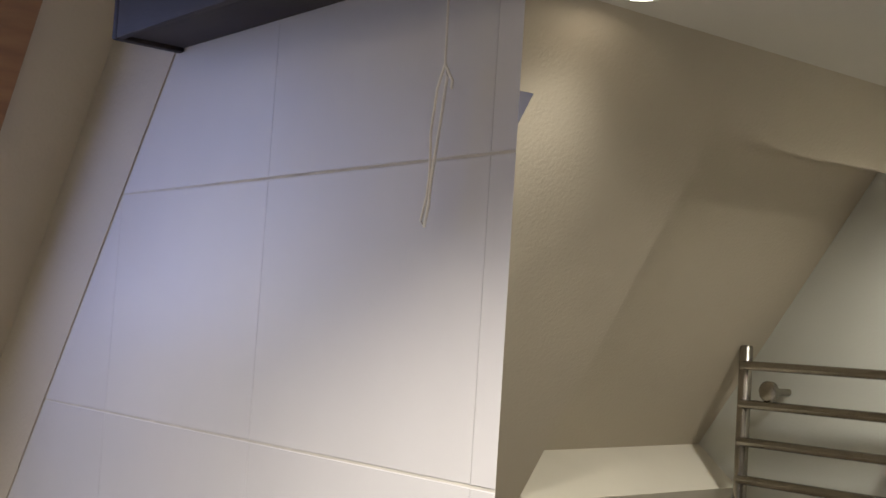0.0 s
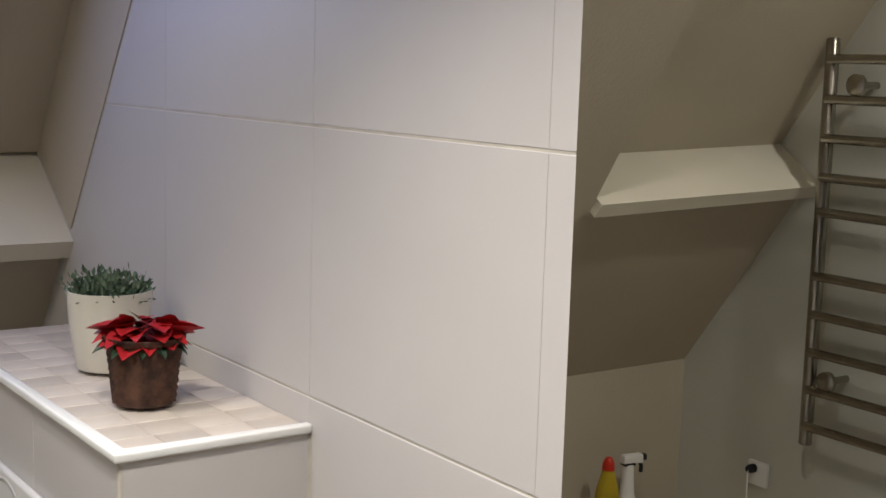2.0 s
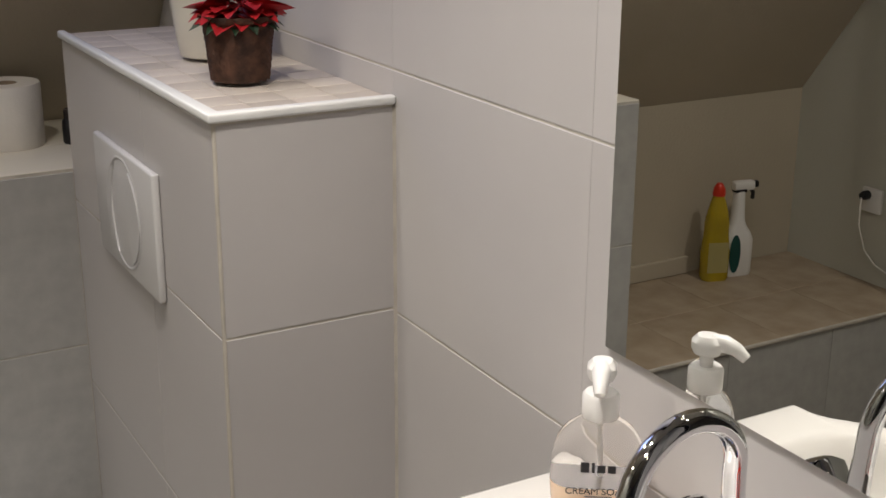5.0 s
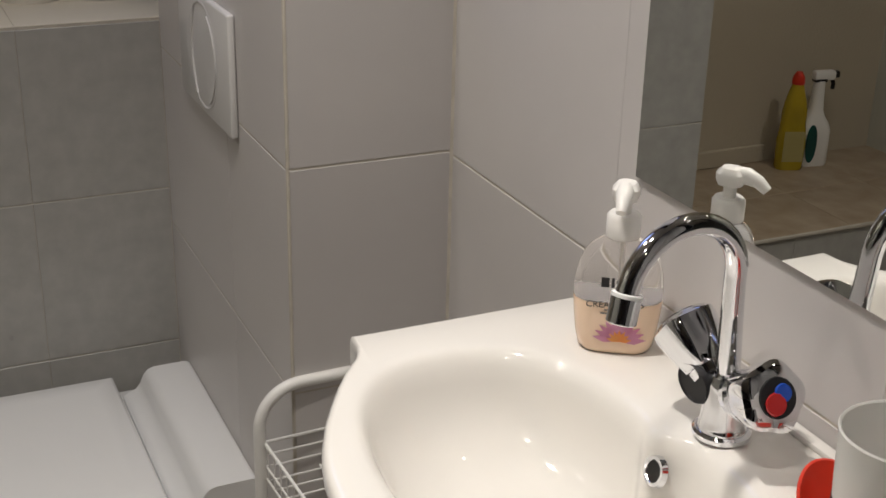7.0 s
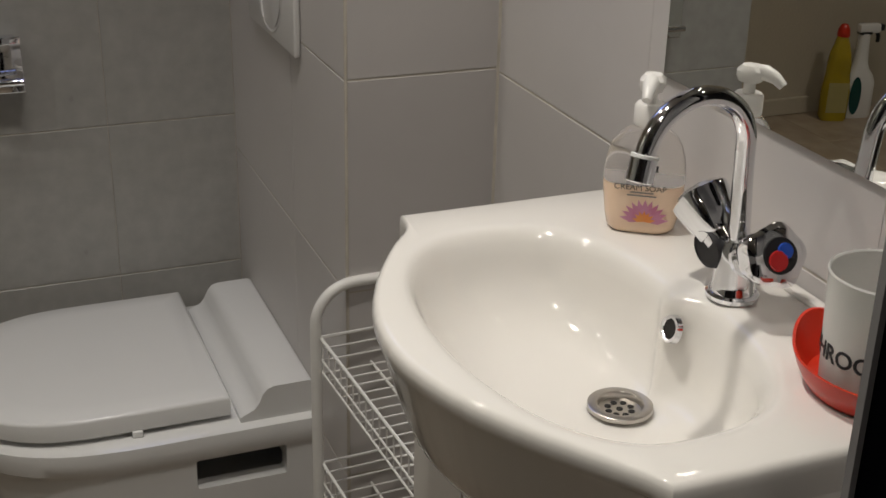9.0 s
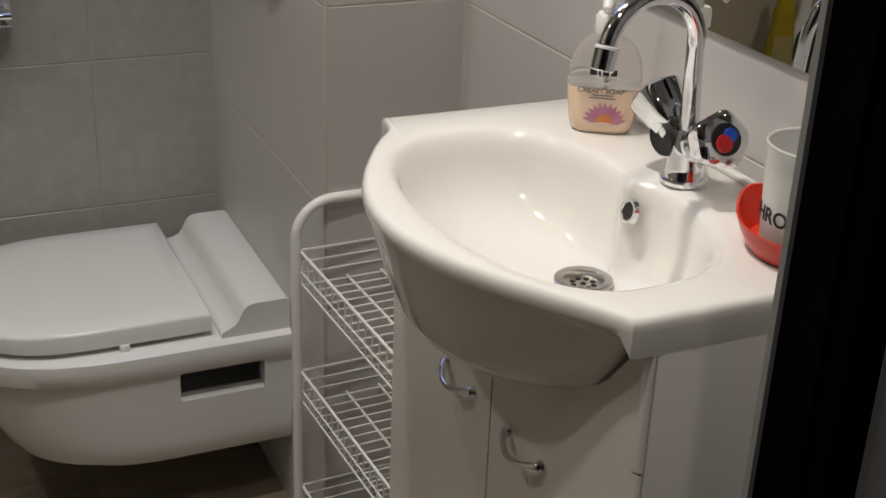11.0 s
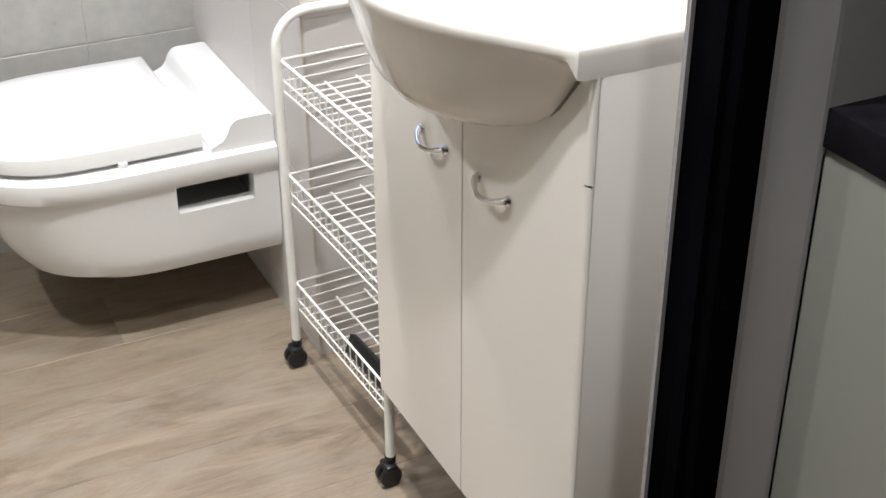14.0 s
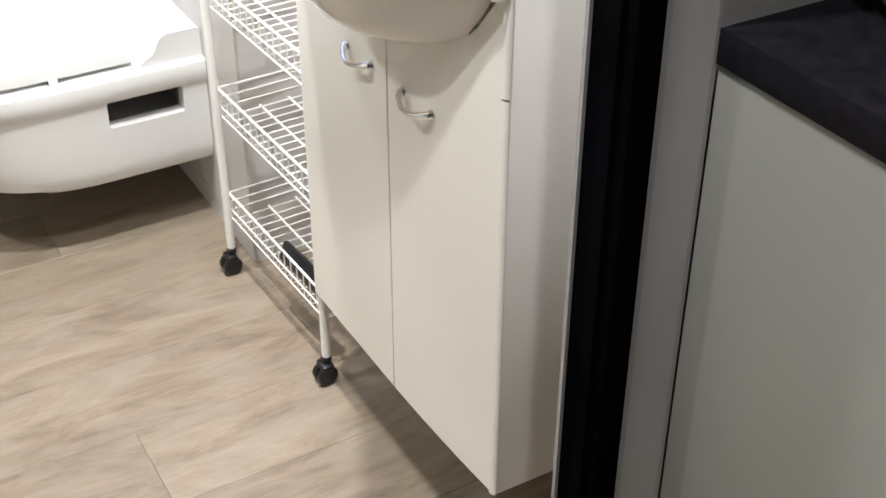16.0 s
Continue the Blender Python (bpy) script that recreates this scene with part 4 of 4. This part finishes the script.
# ---- alcove bottles ----
yb = thing("cleaner_bottle", "yellow cleaner bottle with red cap on the deck", "bottle", at=(-1.385, 1.005, 0.4150), turn=20)
yb.scale = (1.05, 1.05, 1.17)
part("body", rings_mesh(bmesh.new(), [bottle_ring(w, d, z) for w, d, z in (
    (0.058, 0.038, 0.0), (0.064, 0.043, 0.006), (0.066, 0.044, 0.06), (0.056, 0.038, 0.10), (0.056, 0.039, 0.122), (0.048, 0.035, 0.145), (0.032, 0.027, 0.170), (0.024, 0.024, 0.181))], True, True, True), YELLOW, yb)
part("cap", lathe([(0.0145, 0.181), (0.0150, 0.184), (0.0135, 0.196), (0.008, 0.205), (0.006, 0.207)], 20), RED_P, yb, "red screw cap")
part("label", box(-0.024, 0.024, -0.0228, -0.0222, 0.02, 0.085), LABEL_Y, yb, smooth=False)
sb = thing("spray_bottle", "white spray bottle with black trigger on the deck", "bottle", at=(-1.458, 1.010, 0.4150), turn=10)
sb.scale = (1.0, 1.0, 1.15)
part("body", rings_mesh(bmesh.new(), [rounded(w, d, min(w, d) * 0.42, z, cx=c, seg=6) for w, d, z, c in (
    (0.070, 0.042, 0.0, 0), (0.076, 0.047, 0.006, 0), (0.076, 0.047, 0.078, 0), (0.066, 0.043, 0.094, 0.002), (0.046, 0.036, 0.108, 0.004), (0.034, 0.030, 0.122, 0.004), (0.030, 0.028, 0.150, 0.004), (0.026, 0.026, 0.185, 0.004))], True, True, True), PUMP, sb)
part("label", rings_mesh(bmesh.new(), [[(0.018 + 0.015 * math.cos(2 * math.pi * i / 28), y, 0.052 + 0.042 * math.sin(2 * math.pi * i / 28)) for i in range(28)]
                                       for y in (-0.0228, -0.0242)], True, True, True), GREEN_L, sb, "dark green oval label", smooth=False)
b = box(-0.034, 0.022, -0.011, 0.011, 0.186, 0.206, 0.005)
part("spray_head", b, PUMP, sb)
b = tube([(-0.028, 0, 0.188), (-0.034, 0, 0.178), (-0.033, 0, 0.165)], 0.005, 8)
add_box(b, -0.012, 0.020, -0.0115, 0.0115, 0.182, 0.190, 0.003)
add_box(b, -0.046, -0.034, -0.007, 0.007, 0.190, 0.204, 0.003)
part("trigger", b, BLACK, sb, "black trigger")

sockt = thing("wall_socket", "small white wall socket with a thin cable", "socket")
part("plate", box(-1.6995, -1.688, 0.785, 0.845, 0.590, 0.650, 0.004), TRIM_W, sockt)
part("plug", lathe([(0.011, 0.0), (0.011, 0.014), (0.008, 0.022)], 20, (-1.688, 0.825, 0.632), (1, 0, 0)), BLACK, sockt)
part("cable", tube([(-1.668, 0.824, 0.632), (-1.665, 0.824, 0.615), (-1.668, 0.825, 0.56), (-1.678, 0.81, 0.50), (-1.684, 0.78, 0.47), (-1.686, 0.70, 0.45), (-1.690, 0.60, 0.44)], 0.0018, 8), WIRE, sockt)

# ---- towel radiator ----
rad = thing("towel_radiator", "chrome ladder towel radiator on the pale wall", "radiator")
RX, RN, RS, RZ = -1.630, 0.641, 0.143, 0.034
for yy in (RN, RS):
    post = part("post", lathe([(0.012, 0.712), (0.015, 0.714), (0.015, 1.606), (0.012, 1.611)], 20, (RX - 0.006, yy, RZ)), RAD, rad)
for z in (1.566, 1.480, 1.396, 1.312, 1.236, 1.095, 1.009, 0.925, 0.840, 0.757):
    part("bar", tube([(RX + 0.004, RN, z + RZ), (RX + 0.010, (RN + RS) / 2, z + RZ), (RX + 0.004, RS, z + RZ)], 0.0105, 14), RAD, rad)
for yy, z in ((RN - 0.072, 1.512), (RN - 0.05, 0.866), (RS + 0.06, 1.512), (RS + 0.06, 0.866)):
    part("bracket", lathe([(0.008, 0.0), (0.008, 0.060), (0.023, 0.064), (0.023, 0.076), (0.018, 0.080)], 20, (-1.6995, yy, z + RZ), (1, 0, 0)), RAD, rad)

# ---- doorway and space outside ----
jamb = thing("door_frame", "black painted door frame", "door frame", kind="structure")
part("jamb", box(-0.267, -0.2385, -1.110, -1.045, 0, 2.06, 0.002), FRAME_B, jamb)
part("jamb_back", box(-0.2383, -0.2065, -1.107, -1.045, 0, 2.06), FRAME_B, jamb, smooth=False)
part("stop_strip", box(-0.2715, -0.2675, -1.0495, -1.0440, 0, 2.06), CASING, jamb, "thin grey edge strip", smooth=False)
part("stop", box(-0.2735, -0.2675, -1.095, -1.078, 0, 2.06), FRAME_B, jamb, smooth=False)
part("jamb", box(-1.150, -1.118, -1.110, -1.045, 0, 2.06, 0.002), FRAME_B, jamb)
part("head", box(-1.118, -0.267, -1.110, -1.045, 2.03, 2.06, 0.002), FRAME_B, jamb)
moulding = bmesh.new()
rings_mesh(moulding, [[(-0.2380, -1.1102, z), (-0.2360, -1.1155, z), (-0.2040, -1.1350, z), (-0.2000, -1.1360, z), (-0.1845, -1.1190, z), (-0.1845, -1.1102, z)] for z in (0.0, 2.12)], True, True, True)
cas = structure("door_casing", moulding, CASING, "grey painted strip beside the door frame", "trim")

base = thing("kitchen_base_cabinet", "pale base cabinet panel under a dark worktop", "cabinet")
part("end_panel", box(-0.1990, -0.181, -2.30, -1.1375, 0, 0.8945, 0.001), PANEL, base)
part("body", box(-0.1805, 0.40, -2.30, -1.1175, 0.02, 0.8945), PANEL, base, smooth=False)
top = thing("worktop", "dark speckled worktop on the base cabinet", "worktop")
part("slab", box(-0.1995, 0.42, -2.32, -1.1365, 0.896, 0.928), COUNTER, top, smooth=False)
part("edge_strip", box(-0.2018, -0.1997, -2.32, -1.1362, 0.8958, 0.9282, 0.0008), COUNTER, top, "dark edge strip")
bowl = thing("white_bowl", "white ceramic bowl on the dark worktop", "bowl", at=(-0.022, -1.205, 0.9285))
part("bowl", lathe([(0.040, 0.0), (0.046, 0.004), (0.068, 0.032), (0.078, 0.060), (0.075, 0.061), (0.064, 0.034), (0.038, 0.010)], 40), CERAMIC, bowl)

# ---- tiles and planks ----
tile_mesh = {}


def tile_piece(name, w, h, t, mat):
    """A thin tile with softened edges, its face towards -y, shared between alike pieces."""
    key = (name, round(w, 4), round(h, 4), mat.name)
    if key not in tile_mesh:
        e = 0.0010
        bm = bmesh.new()
        rings_mesh(bm, [[(sx * (w / 2 - 0.3 * i), y, sz * (h / 2 - i)) for sx, sz in ((-1, -1), (1, -1), (1, 1), (-1, 1))]
                        for i, y in ((0, t), (0, e), (e, 0.0))], True, False, True)
        tile_mesh[key] = finish(bm, name, mat, smooth=False)
    return tile_mesh[key]


def lay(parent, name, mat, us, vs, place, t=0.0012, gap=0.0010):
    """Lays tiles between the joints us (across) and vs (up); place turns a middle into a pose."""
    for u0, u1 in zip(us, us[1:]):
        for v0, v1 in zip(vs, vs[1:]):
            ob = new(name, tile_piece(name, u1 - u0 - gap, v1 - v0 - JOINT, t, mat))
            ob.parent = parent
            ob.matrix_local = place((u0 + u1) / 2, (v0 + v1) / 2)


ZS = [-0.003, 0.065, 0.351, 0.637, 0.9225, 1.208, 1.494, 1.780, 2.066, 2.29]
def on_east(u, v):
    return pose(0.0055, u, v, 0, 0, -90)


lay(wall_east, "tile", TILE, [-1.045, -0.739, -0.364, 0.011, 0.386, 0.761, 1.136], ZS, on_east, gap=0.0002)
lay(cistern, "tile", TILE, [0.0115, 0.265, 0.6445], [-0.003, 0.05, 0.340, 0.632, 0.928, 1.168], lambda u, v: pose(-0.2065, u, v, 0, 0, -90))
lay(cistern, "tile", TILE, [-0.2035, 0.0050], [-0.003, 0.05, 0.340, 0.632, 0.928, 1.168], lambda u, v: pose(u, 0.0075, v, 0, 0, 0))
lay(knee, "tile", TILE_DARKER, [-0.845, -0.425, -0.207, -0.002], [-0.003, 0.137, 0.415, 0.693, 0.9715], lambda u, v: pose(u, 0.6415, v))
lay(knee, "tile", SILL, [-0.845, -0.425, -0.05], [0.6415, 0.80, 1.05], lambda u, v: pose(u, v, 0.9765, -90, 0, 0))
lay(cistern, "mosaic_tile", MOSAIC, [-0.2000 + 0.0512 * i for i in range(5)], [0.0140 + 0.0484 * i for i in range(14)], lambda u, v: pose(u, v, 1.1755, -90, 0, 0))
lay(alcove, "tile", TILE_DARKER, [-1.72, -1.42, -1.12, -0.845], [-0.003, 0.137, 0.4125], lambda u, v: pose(u, 0.6415, v))
lay(alcove, "deck_tile", DECK, [-1.72, -1.495, -1.27, -1.045, -0.845], [0.6415, 0.86, 1.08], lambda u, v: pose(u, v, 0.4150, -90, 0, 0), gap=0.0005)

PW, PL = 0.178, 1.22
rp = random.Random(11)
y = -3.0
row = 0
while y < 0.70:
    x = -2.2 - rp.uniform(0.1, 1.1)
    while x < 0.55:
        x0, x1 = max(x, -2.2), min(x + PL, 0.55)
        if x1 - x0 > 0.05:
            ob = new("plank", tile_piece("plank", x1 - x0 - 0.0002, PW - 0.0002, 0.003, FLOORING))
            ob.parent = floor
            ob.matrix_local = pose((x0 + x1) / 2, y + PW / 2, 0.0, -90, 0, 0)
        x += PL
    y += PW
    row += 1
